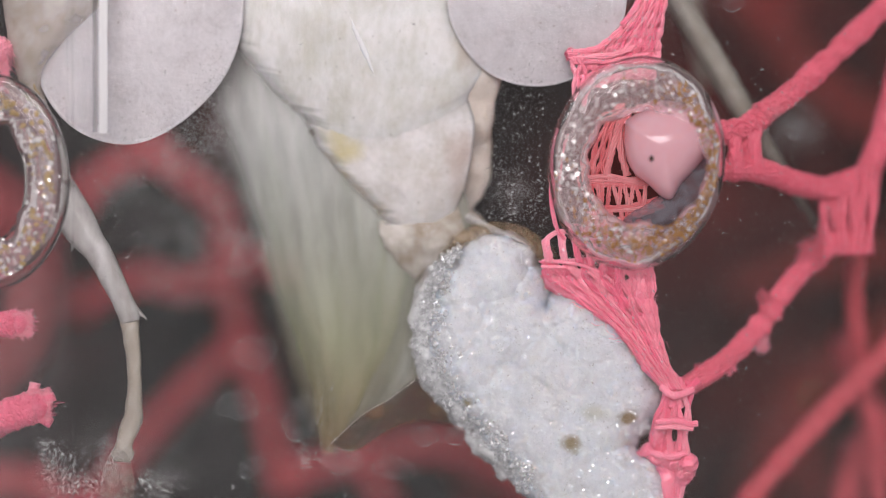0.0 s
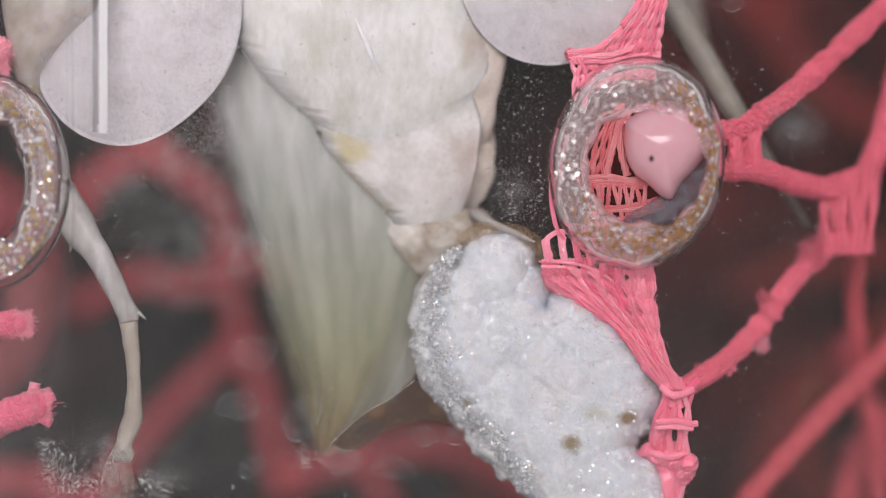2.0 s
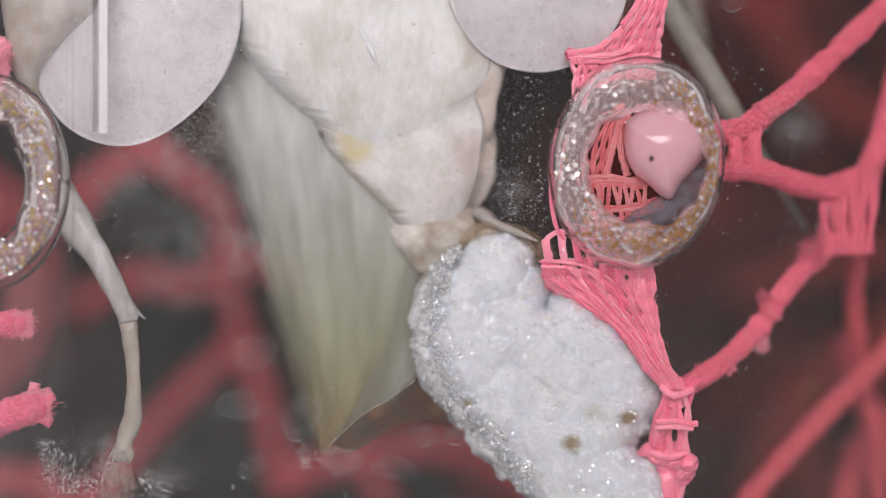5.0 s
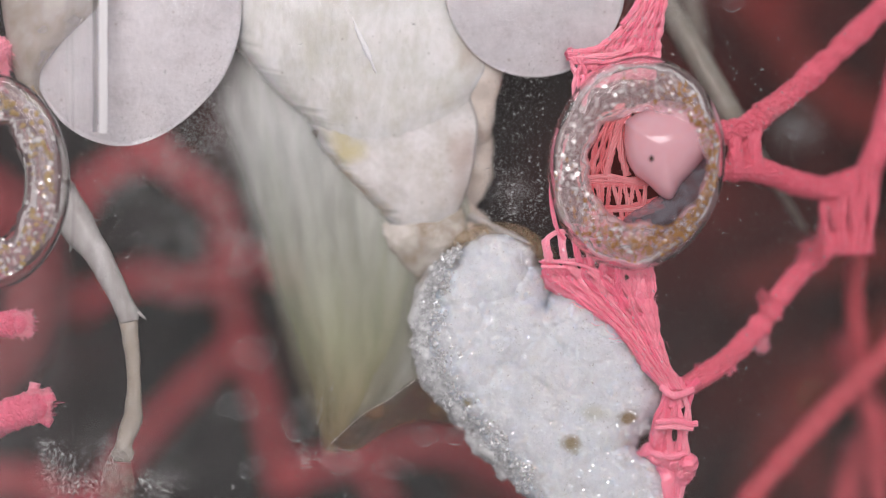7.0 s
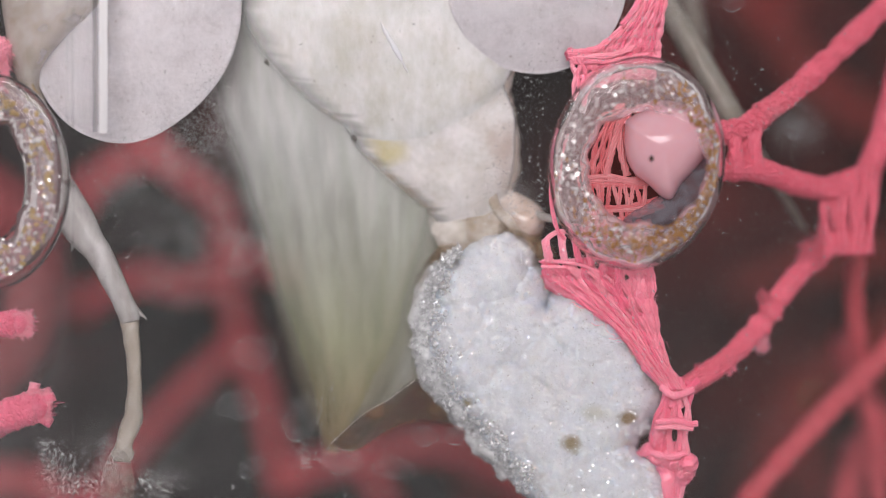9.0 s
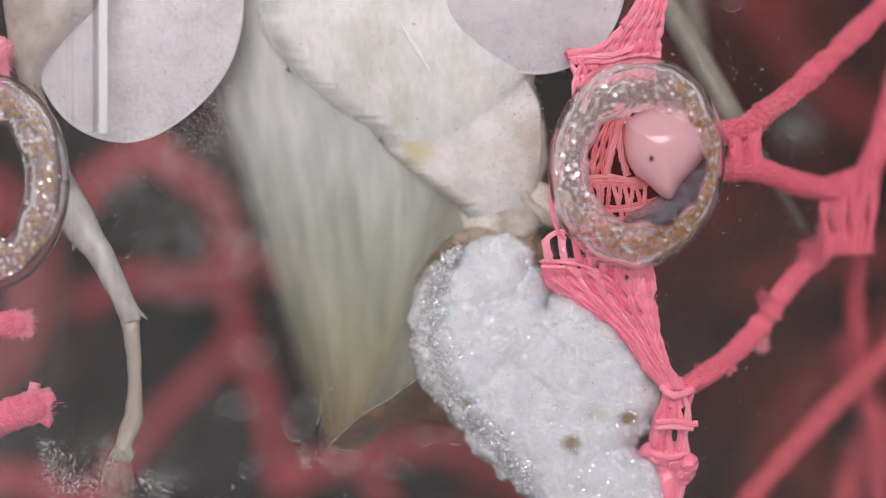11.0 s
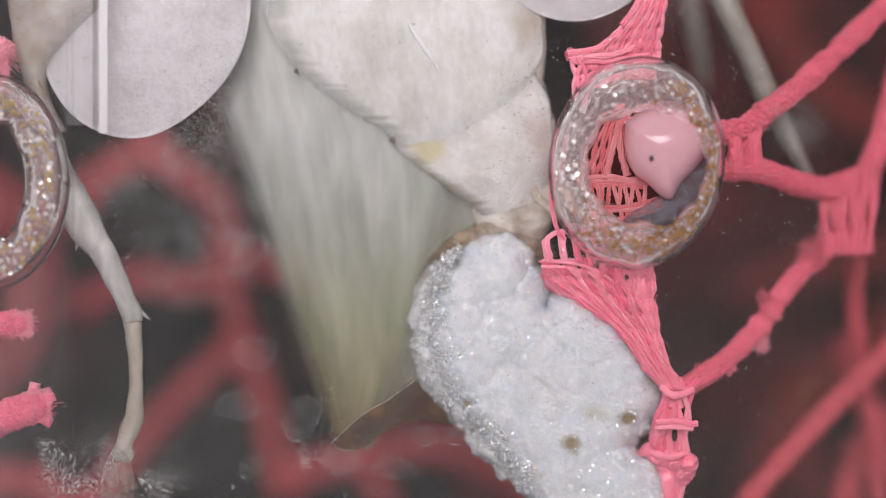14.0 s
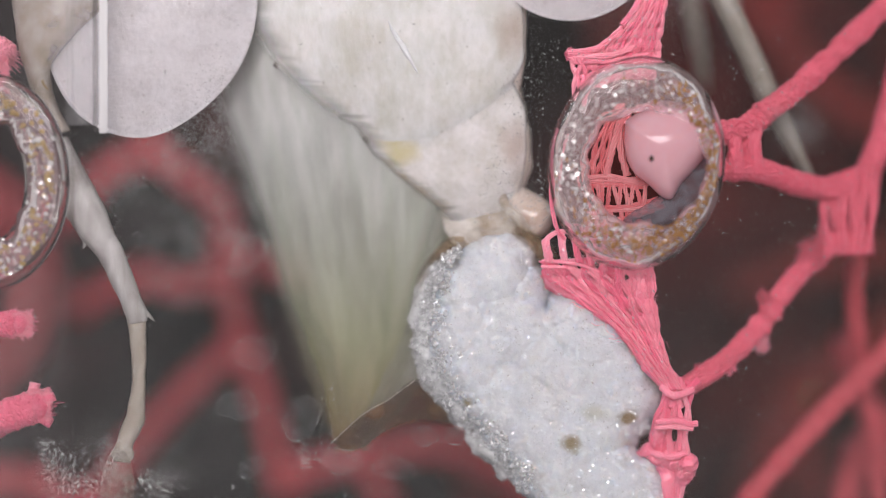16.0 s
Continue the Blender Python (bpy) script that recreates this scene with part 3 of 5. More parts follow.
def melted_rim(hole, rim, outer_u, outer_v, lean, seed, label, gold):
    """The raised collar of bubbled plastic round a melted hole."""
    rnd = random.Random(seed)
    u, v, a, b = hole
    mu, mv = rim[0] - u, rim[1] - v
    thing = empty("melted_rim", label, "plastic rim", "melted rims of the air holes")
    n, m = 170, 28
    verts, faces = [], []
    c, s = math.cos(lean), math.sin(lean)
    for i in range(n):
        w = 2 * math.pi * i / n
        jit = 1 + 0.05 * noise.noise(Vector((math.cos(w) * 2, math.sin(w) * 2, seed)))
        jin = 1 + 0.16 * noise.noise(Vector((math.cos(w) * 3, math.sin(w) * 3, seed + 4)))
        for k in range(m):
            q = 2 * math.pi * k / m
            f = 0.5 + 0.5 * math.cos(q)
            ra = a * jin + (outer_u * jit - a * jin) * f
            rb = b * jin + (outer_v * jit - b * jin) * f
            h = -0.75 - 0.75 * math.sin(q) * (1 if math.sin(q) > 0 else 0.15) + 0.014 * rnd.uniform(-1, 1) + 0.10 * noise.noise(Vector((w * 9, q * 2, seed)))
            x, y = ra * math.cos(w), rb * math.sin(w)
            verts.append(P(u + mu * f + x * c - y * s, v + mv * f + x * s + y * c, h))
    for i in range(n):
        for k in range(m):
            i2, k2 = (i + 1) % n, (k + 1) % m
            faces.append((i * m + k, i2 * m + k, i2 * m + k2, i * m + k2))
    ob = mesh_ob("collar", verts, faces, MELTED, thing, "", True)
    ob.visible_shadow = False
    verts, faces = [], []
    lip = []
    for i in range(91):
        w = 2 * math.pi * i / 90
        x, y = outer_u * 1.005 * math.cos(w), outer_v * 1.005 * math.sin(w)
        lip.append(P(rim[0] + x * c - y * s, rim[1] + x * s + y * c, -0.95))
    tube(verts, faces, lip, [mm(13 if gold else 7)] * 91, 12)
    o = mesh_ob("outer_lip", verts, faces, LIP, thing, "smooth clear outer lip")
    o.visible_shadow = False
    # the last kind is plain white dots that paint sparkles
    for kind, count, mat, lo, hi, name in (("b", 200, BUBBLE, 2.0, 4.6, "foam"), ("s", 300 if gold else 900, GOLD if gold else SCORCH, 1.4 if gold else 0.8, 6.0 if gold else 4.4, "scorch"), ("g", 260 if gold else 640, GLINT, 2.2 if gold else 0.8, 7.5 if gold else 5.6, "glitter"), ("w", 160, PALE_SPARKLE, 0.7, 1.5, "sparkle_dots")):
        verts, faces = [], []
        for q in range(count):
            w = rnd.random() * 2 * math.pi
            if kind == "s" and not gold:
                w = rnd.gauss(1.0, 0.8) if q % 5 else rnd.gauss(-0.9, 0.35)
            if kind == "g" and not gold and q % 5 < 3:
                w = rnd.gauss(math.pi + 0.25, 0.8)
            f = min(0.93, max(0.06, rnd.gauss(0.5, 0.24)))
            if kind == "s":
                f = min(0.9, max(0.1, rnd.gauss(0.55, 0.2)))
            ra, rb = a + (outer_u - a) * f, b + (outer_v - b) * f
            x, y = ra * math.cos(w), rb * math.sin(w)
            h = -0.75 - 0.75 * math.sqrt(max(0, 1 - (2 * f - 1) ** 2)) * (rnd.uniform(1.01, 1.09) if kind in "gw" else rnd.uniform(0.9, 1.04) if kind == "s" else rnd.uniform(0.7, 1.04))
            if kind == "g":
                flake(verts, faces, P(u + mu * f + x * c - y * s, v + mv * f + x * s + y * c, h), mm(lo + (hi - lo) * rnd.random() ** (2 if gold else 3)), rnd, 0.6)
                continue
            balls(verts, faces, P(u + mu * f + x * c - y * s, v + mv * f + x * s + y * c, h), mm(rnd.uniform(lo, hi)), (1, 0.7, rnd.uniform(0.6, 1.2)), 0 if kind in "gw" else 1)
        o = mesh_ob(name, verts, faces, mat, thing, "", kind == "b")
        tagged(o, {"b": "tiny clear bubbles", "s": "brown scorched flecks", "g": "glinting walls of broken bubbles", "w": "white dots painted for sparkles"}[kind], kind="stuff")
    if not gold:
        n = 40
        verts, faces = [], []
        for i in range(n + 1):
            w = -0.15 + 2.1 * i / n
            wide = 46 * math.sin(math.pi * i / n) ** 0.6 + 3 * noise.noise(Vector((i * 0.5, 1, 0)))
            for k in range(7):
                g = 10 - (wide + 10) * k / 6
                verts.append(P(u + (a + g) * math.cos(w), v + (b + g) * math.sin(w), -0.35 + 0.012 * math.sin(k * 1.6 + i * 0.3) + 0.05 * k))
        for i in range(n):
            for k in range(6):
                faces.append((i * 7 + k, i * 7 + k + 1, (i + 1) * 7 + k + 1, (i + 1) * 7 + k))
        o = mesh_ob("inner_film", verts, faces, THIN_PLASTIC, thing, "smoky thin film along the inner edge")
        sol = o.modifiers.new("thickness", "SOLIDIFY")
        sol.thickness = 0.00006
    return thing


def glue_drop():
    """A smooth drop of glue in the hole."""
    rnd = random.Random(5)
    verts, faces = [], []
    out = spline([(1106, 214), (1150, 188), (1222, 184), (1264, 206), (1260, 258), (1230, 300), (1206, 326), (1190, 352), (1172, 350), (1146, 326), (1120, 304), (1106, 268), (1106, 214)], 60)[:-1]
    cu, cv = 1176, 262
    rings = 14
    for r in range(rings):
        f = math.cos(r / (rings - 1) * math.pi / 2)
        h = math.sin(r / (rings - 1) * math.pi / 2)
        for q in out:
            verts.append(P(cu + (q[0] - cu) * f, cv + (q[1] - cv) * f, 0.1 - 1.72 * h ** 0.9))
    n = len(out)
    for r in range(rings - 1):
        for k in range(n):
            k2 = (k + 1) % n
            faces.append((r * n + k, r * n + k2, (r + 1) * n + k2, (r + 1) * n + k))
    faces.append(tuple(range(n))[::-1])
    thing = mesh_ob("glue_drop", verts, faces, GLUE)
    tagged(thing, "smooth glossy pink glue drop in the melted hole", "glue drop")
    v2, f2 = [], []
    balls(v2, f2, P(1153, 281, -1.54), mm(5), (0.8, 0.5, 1.1), 2)
    mesh_ob("speck", v2, f2, DARK_SPECK, thing, "dark speck on the glue")
    return thing


# ---------------------------------------------------------------- the netting
def knit(name, left, right, columns, rows, net, fill=1.0, plies=7, thin=1.5, seed=0, ends=(1.0, 1.0), mat=None):
    """A piece of knitted fabric between two edge lines (u, v, d): each column is a loose bundle of filaments that swings to and from its neighbours, so that slits open between them."""
    n = 26 + 7 * rows
    L, R = spline(left, n), spline(right, n)
    for j in range(columns):
        rnd = random.Random(seed * 100 + j)
        f = (j + 0.5) / columns
        verts, faces = [], []
        phase, slack = math.pi * j + rnd.uniform(-0.35, 0.35), rnd.uniform(0.75, 1.1)
        for k in range(plies):
            a = (k + 0.5) / plies - 0.5
            pts, radii, wob = [], [], rnd.random() * 20
            for i in range(n):
                s = i / (n - 1)
                gap = math.hypot(R[i][0] - L[i][0], R[i][1] - L[i][1]) / columns
                hold = ends[0] + (ends[1] - ends[0]) * s
                swing = 0.30 * slack * hold * math.sin(2 * math.pi * rows * s + phase)
                pinch = fill * (0.80 + 0.22 * math.cos(4 * math.pi * rows * s + 2 * phase))
                g = f + (swing + a * pinch + 0.10 * noise.noise(Vector((i * 0.22, wob, j)))) / columns
                q = L[i] * (1 - g) + R[i] * g
                lift = 0.10 * math.cos(2 * math.pi * rows * s + phase + (k % 2) * math.pi) + 0.09 * noise.noise(Vector((i * 0.3, wob, 5))) - 0.16 * math.cos(math.pi * a)
                pts.append(P(q[0], q[1] + 0.5 * noise.noise(Vector((i * 0.4, wob, 9))), q[2] + lift))
                radii.append(mm(max(thin, gap * fill * 0.62 / plies)) * (1 + 0.3 * noise.noise(Vector((i * 0.5, wob, 2)))))
            tube(verts, faces, pts, radii, 6)
        for q in range(10):
            i = rnd.randrange(2, n - 3)
            p0 = pts[i]
            way = Vector((rnd.gauss(0, 1), -abs(rnd.gauss(0, 0.4)), rnd.gauss(0, 1))).normalized() * mm(rnd.uniform(3, 9))
            tube(verts, faces, [p0, p0 + way * 0.5 + Vector((0, -0.00003, 0)), p0 + way], [0.000016, 0.000014, 0.000008], 3)
        mesh_ob(name, verts, faces, mat or YARN, net)


def bundle(name, path, width, net, plies=6, seed=0, thin=1.3, turn=0.5, mat=None):
    """A short loose yarn of a few filaments along (u, v, d)."""
    rnd = random.Random(seed)
    line = spline(path, 12 * len(path))
    n = len(line)
    core = [P(*q) for q in line]
    verts, faces = [], []
    r = mm(width) / 2
    for k in range(plies):
        wob, pts = rnd.random() * 20, []
        for i, p in enumerate(core):
            t = (core[min(i + 1, n - 1)] - core[max(i - 1, 0)]).normalized()
            a = t.cross(Vector((0, 1, 0))).normalized()
            b = t.cross(a)
            w = 2 * math.pi * (k / plies + turn * i / n)
            rr = r * 0.62 * (1 + 0.5 * noise.noise(Vector((i * 0.25, wob, 1))))
            pts.append(p + (a * math.cos(w) + b * math.sin(w) * 0.6) * rr)
        tube(verts, faces, pts, [max(mm(thin), r * 0.42) * (1 + 0.25 * noise.noise(Vector((i * 0.4, wob, 3)))) for i in range(n)], 6)
    return mesh_ob(name, verts, faces, mat or YARN, net)


def front_net():
    net = empty("netting", "pink knotted polyester netting behind the pane", "netting")
    # the piece above the hole, drawn together at its upper end
    knit("strand", [(1136, -60, 0.9), (1132, 5, 0.9), (1098, 48, 0.9), (1062, 84, 0.9), (1036, 112, 1.0), (1028, 134, 1.1)], [(1186, -60, 0.9), (1180, 0, 0.9), (1174, 40, 0.9), (1169, 76, 0.9), (1166, 108, 0.9), (1166, 130, 1.0)], 10, 4, net, 1.3, 12, 1.25, 1, (0.3, 0.9))
    knit("strand", [(1146, -60, 1.35), (1136, 5, 1.35), (1110, 48, 1.35), (1076, 90, 1.35), (1056, 130, 1.4)], [(1184, -60, 1.35), (1178, 0, 1.35), (1170, 50, 1.35), (1166, 100, 1.35), (1164, 130, 1.35)], 7, 3, net, 1.15, 9, 1.4, 2, (0.5, 1.0))
    knit("strand", [(1006, 92, 0.8), (1010, 112, 0.8), (1012, 140, 0.8), (1014, 180, 0.8)], [(1036, 92, 0.8), (1037, 112, 0.8), (1036, 140, 0.8), (1030, 180, 0.8)], 3, 2, net, 1.1, 9, 1.3, 3)
    for i, b in enumerate(([(1003, 95, 0.6), (1030, 92, 0.55), (1062, 84, 0.6), (1100, 52, 0.7)], [(1005, 102, 0.7), (1040, 101, 0.6), (1085, 98, 0.6), (1125, 82, 0.7)], [(1008, 111, 0.8), (1045, 110, 0.7), (1095, 108, 0.7), (1150, 96, 0.7)],
                           [(1020, 136, 0.8), (1052, 138, 0.7), (1072, 130, 0.7), (1100, 118, 0.8)], [(1100, 46, 0.6), (1120, 20, 0.6), (1138, -14, 0.7)])):
        bundle("cross_strand", b, 11, net, 6, 10 + i)
    # the piece below the hole: a row of loops, then a fan that runs together at the knot
    for i, (u, v0, v1, w) in enumerate(((967, 424, 462, 15), (994, 414, 462, 13), (1019, 420, 464, 12), (1041, 428, 470, 12), (1064, 436, 480, 12), (1091, 444, 500, 13))):
        bundle("loop_strand", [(u - 2, v0, 0.75), (u + 1, (v0 + v1) / 2, 0.6), (u + 5, v1, 0.75)], w, net, 7, 40 + i)
    for i, (b, w) in enumerate((([(962, 434, 0.7), (972, 419, 0.65), (994, 410, 0.7), (1030, 418, 0.9), (1075, 430, 1.0)], 9), ([(958, 462, 0.8), (990, 464, 0.7), (1030, 470, 0.7), (1066, 486, 0.85), (1090, 504, 0.95)], 6), ([(958, 472, 0.8), (1000, 474, 0.8), (1045, 484, 0.9)], 6))):
        bundle("cross_strand", b, w, net, 7, 60 + i, 1.0)
    knit("strand", [(957, 462, 0.9), (968, 492, 1.2), (1030, 540, 1.3), (1088, 584, 1.2), (1132, 640, 1.0), (1176, 692, 0.9)], [(1152, 448, 0.9), (1157, 500, 0.9), (1161, 548, 0.9), (1170, 596, 0.9), (1184, 642, 0.9), (1208, 690, 0.9)], 12, 4, net, 1.36, 14, 1.25, 4, (0.9, 0.5))
    knit("strand", [(958, 470, 1.6), (966, 506, 2.0), (1036, 560, 2.0), (1096, 606, 1.8), (1136, 652, 1.5), (1178, 694, 1.3)], [(1090, 500, 1.4), (1118, 530, 1.4), (1138, 570, 1.4), (1152, 610, 1.4), (1172, 652, 1.3), (1202, 690, 1.3)], 9, 4, net, 1.35, 10, 1.5, 5)
    for i, b in enumerate(([(1098, 504, 0.9), (1125, 512, 0.85), (1156, 504, 0.9)], [(1120, 556, 0.9), (1140, 556, 0.85), (1160, 548, 0.9)])):
        bundle("cross_strand", b, 7, net, 5, 70 + i, 0.9)
    bundle("edge_strand", [(996, 232, 0.3), (980, 290, 0.3), (975, 350, 0.3), (984, 402, 0.4), (1000, 424, 0.6)], 8, net, 4, 75)
    # the wet yarn has run together into a web behind the strands
    def fused(stations, label="", lumps=((0.25, 0.9), (0.12, 0.35), (0.06, 0.15))):
        lofted("fused_yarn", stations, YARN_WET, net, label, rings=70, sides=48, lumps=lumps)
    fused([(1142, -60, 1182, -60, 1.3, 0.25, 0), (1136, 5, 1177, 0, 1.25, 0.3, 0), (1106, 48, 1171, 40, 1.2, 0.3, 0), (1074, 88, 1166, 80, 1.2, 0.3, 0), (1052, 106, 1164, 100, 1.25, 0.2, 0)])
    fused([(960, 474, 1080, 482, 1.5, 0.1, 0), (968, 500, 1110, 514, 1.5, 0.4, 0), (1034, 556, 1140, 556, 1.5, 0.45, 0), (1094, 602, 1158, 598, 1.4, 0.45, 0), (1134, 650, 1182, 644, 1.25, 0.45, 0), (1174, 694, 1206, 690, 1.15, 0.4, 0)], "wet web of fused pink yarn")
    fused([(1100, 500, 1152, 470, 1.15, 0.1, 0), (1112, 522, 1155, 500, 1.1, 0.3, 0), (1134, 560, 1159, 548, 1.1, 0.35, 0), (1150, 604, 1168, 596, 1.1, 0.35, 0), (1176, 650, 1183, 645, 1.1, 0.3, 0)])
    fused([(1170, 662, 1194, 656, 1.3, 0.2, 0), (1172, 686, 1212, 676, 1.25, 0.4, 0), (1176, 704, 1226, 690, 1.25, 0.45, 0), (1178, 722, 1218, 716, 1.3, 0.3, 0)], "knot of fused pink yarn", ((0.4, 1.2), (0.2, 0.4), (0.08, 0.15)))
    fused([(1170, 712, 1188, 710, 1.3, 0.2, 0), (1160, 742, 1186, 738, 1.4, 0.4, 0), (1152, 776, 1184, 772, 1.7, 0.5, 0), (1150, 806, 1184, 802, 2.0, 0.5, 0), (1164, 850, 1204, 838, 2.2, 0.6, 0), (1174, 940, 1204, 930, 2.3, 0.5, 0)])
    fused([(1120, 806, 1128, 796, 2.6, 0.2, 0), (1138, 812, 1144, 782, 2.2, 0.4, 0), (1164, 826, 1168, 786, 1.8, 0.5, 0), (1198, 836, 1196, 794, 1.6, 0.5, 0), (1222, 832, 1220, 810, 1.4, 0.3, 0)])
    fused([(1206, 806, 1224, 800, 1.2, 0.2, 0), (1196, 822, 1232, 816, 1.15, 0.5, 0), (1196, 840, 1230, 834, 1.25, 0.5, 0), (1200, 862, 1220, 856, 1.5, 0.3, 0)], "pale fused end of yarn")
    # the knot and the piece that hangs from it
    for i, b in enumerate(([(1168, 684, 0.6), (1192, 700, 0.35), (1226, 690, 0.6)], [(1176, 700, 0.8), (1200, 700, 0.7), (1236, 672, 1.0)], [(1172, 672, 0.9), (1190, 692, 0.75), (1204, 722, 0.9)], [(1200, 668, 0.95), (1206, 690, 0.8), (1188, 722, 0.9)], [(1212, 676, 1.0), (1222, 686, 0.9), (1216, 720, 1.0)])):
        bundle("knot_strand", b, 12, net, 9, 80 + i, 1.5)
    knit("strand", [(1172, 692, 0.9), (1160, 728, 1.2), (1150, 772, 1.8), (1154, 820, 2.2), (1168, 870, 2.4), (1172, 940, 2.4)], [(1212, 694, 0.9), (1220, 728, 0.9), (1222, 772, 1.0), (1218, 820, 1.3), (1210, 870, 1.6), (1204, 940, 1.8)], 5, 2, net, 1.08, 13, 1.4, 6, (0.7, 1.0))
    knit("strand", [(1150, 786, 2.0), (1140, 800, 2.2), (1160, 840, 2.6), (1172, 940, 2.8)], [(1206, 780, 1.6), (1214, 810, 1.7), (1206, 850, 1.9), (1200, 940, 2.0)], 7, 2, net, 1.3, 10, 1.5, 7)
    for i, b in enumerate(([(1160, 748, 0.6), (1195, 744, 0.5), (1222, 750, 0.5), (1233, 748, 0.6)], [(1158, 756, 0.8), (1190, 754, 0.6), (1226, 757, 0.6)], [(1150, 800, 1.4), (1185, 808, 1.0), (1214, 800, 1.0)])):
        bundle("cross_strand", b, 11, net, 7, 90 + i)
    # what shows inside the hole
    knit("hole_strand", [(1072, 212, 0.8), (1056, 250, 0.7), (1040, 290, 0.7), (1030, 330, 0.8)], [(1094, 205, 0.8), (1082, 250, 0.7), (1074, 290, 0.7), (1068, 320, 0.8)], 4, 2, net, 1.1, 6, 1.6, 8, (0.5, 1.0), YARN_NO_HAZE)
    for i, (b, w) in enumerate((([(1106, 190, 0.6), (1092, 236, 0.45), (1082, 270, 0.45), (1072, 318, 0.5)], 13), ([(1104, 190, 0.6), (1097, 236, 0.5), (1100, 272, 0.5), (1110, 312, 0.5)], 13), ([(1112, 200, 0.7), (1108, 246, 0.6), (1118, 285, 0.6), (1136, 318, 0.6)], 12), ([(1116, 210, 0.9), (1122, 262, 0.9), (1140, 318, 0.9)], 13))):
        bundle("hole_strand", b, w, net, 6, 100 + i, mat=YARN_NO_HAZE)
    for i, b in enumerate(([(1036, 316, 0.55), (1075, 312, 0.45), (1120, 318, 0.5), (1170, 312, 0.6)], [(1036, 323, 0.6), (1080, 319, 0.5), (1130, 325, 0.5), (1172, 322, 0.6)], [(1040, 330, 0.6), (1085, 327, 0.55), (1140, 331, 0.6)],
                           [(1040, 372, 0.6), (1072, 368, 0.5), (1110, 366, 0.5), (1165, 352, 0.6)], [(1050, 378, 0.6), (1085, 373, 0.5), (1125, 370, 0.5), (1170, 358, 0.6)], [(1060, 394, 0.6), (1100, 388, 0.5), (1145, 376, 0.6), (1176, 364, 0.7)], [(1110, 380, 0.6), (1140, 372, 0.6), (1172, 352, 0.6)])):
        bundle("hole_strand", b, 9, net, 6, 110 + i, 1.2, mat=YARN_NO_HAZE)
    for i, (a, b) in enumerate(((1046, 1050), (1056, 1064), (1066, 1063), (1078, 1074), (1084, 1096), (1098, 1094), (1104, 1112), (1120, 1114), (1124, 1136), (1142, 1138))):
        bundle("zigzag_strand", [(a, 326, 0.55), ((a + b) / 2 + 1, 348, 0.4), (b, 370, 0.55)], 8, net, 4, 130 + i, 1.2, mat=YARN_NO_HAZE)
    for i, u in enumerate((1058, 1070, 1080, 1098, 1108)):
        bundle("zigzag_strand", [(u, 370, 0.55), (u + 2, 382, 0.45), (u + 1, 396, 0.55)], 8, net, 4, 150 + i, 1.2, mat=YARN_NO_HAZE)
    for i in range(7):
        bundle("hole_strand", [(1046 + 17 * i, 388, 0.7), (1040 + 18 * i, 404, 0.7), (1026 + 20 * i, 436, 0.8)], 10, net, 5, 160 + i, mat=YARN_NO_HAZE)
    loose_fibres("fibres", [(1150, 1178, -40), (1104, 1172, 50), (1040, 1166, 100), (1030, 1160, 160)], 170, net, "fine loose pink fibres", 61, 0.45, 0.7)
    loose_fibres("fibres", [(962, 1154, 450), (980, 1160, 505), (1056, 1168, 575), (1132, 1182, 635), (1178, 1206, 692)], 260, net, "fine loose pink fibres", 62, 0.5, 0.85)
    rnd = random.Random(77)
    verts, faces = [], []
    for q in range(300):
        if q % 2:
            f, v = rnd.random(), rnd.uniform(20, 112)
            u = 1110 - 80 * (v - 20) / 90 + (60 + 76 * (v - 20) / 90) * f
        else:
            f, v = rnd.random() ** 1.4, rnd.uniform(430, 640)
            u = 966 + 0.72 * max(0, v - 490) + (190 - 0.62 * max(0, v - 490)) * f
        flake(verts, faces, P(u, v, 0.4), mm(rnd.uniform(0.5, 1.9)), rnd, 0.45)
    tagged(mesh_ob("glints", verts, faces, FROTH_GLINT, net, "", False), "tiny glinting specks on the fibres", kind="stuff")
    cords = [([(1262, 238, 2.0), (1320, 226, 2.2), (1352, 200, 2.5), (1400, 165, 2.8), (1480, 92, 3.6), (1620, -40, 5.0)], 44),
             ([(1262, 300, 2.4), (1340, 302, 2.8), (1420, 328, 3.8), (1490, 332, 4.8), (1545, 280, 5.6), (1590, 120, 5.5), (1600, 40, 6)], 46),
             ([(1525, 400, 5.2), (1450, 448, 4.8), (1395, 505, 4.4), (1345, 575, 3.8), (1280, 640, 2.8), (1205, 690, 2.0)], 40),
             ([(1534, 330, 6.0), (1516, 430, 7.5), (1510, 540, 9.5), (1522, 650, 11), (1548, 790, 12), (1556, 920, 13)], 36),
             ([(1640, 540, 10), (1560, 632, 9.5), (1475, 715, 9), (1400, 795, 8.5), (1300, 910, 8.5)], 44),
             ([(1660, 690, 16), (1580, 740, 16), (1520, 800, 16), (1490, 920, 16)], 64), ([(1490, 600, 15), (1535, 720, 16), (1590, 820, 17), (1660, 880, 18)], 56)]
    # from the fourth cord on, the dimness of depth is in the yarn colour
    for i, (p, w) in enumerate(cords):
        yarn("cord", p, w, YARN_CORD if i < 3 else YARN_DIM, net, "", 90, 0.35, 4200, 90 + i)
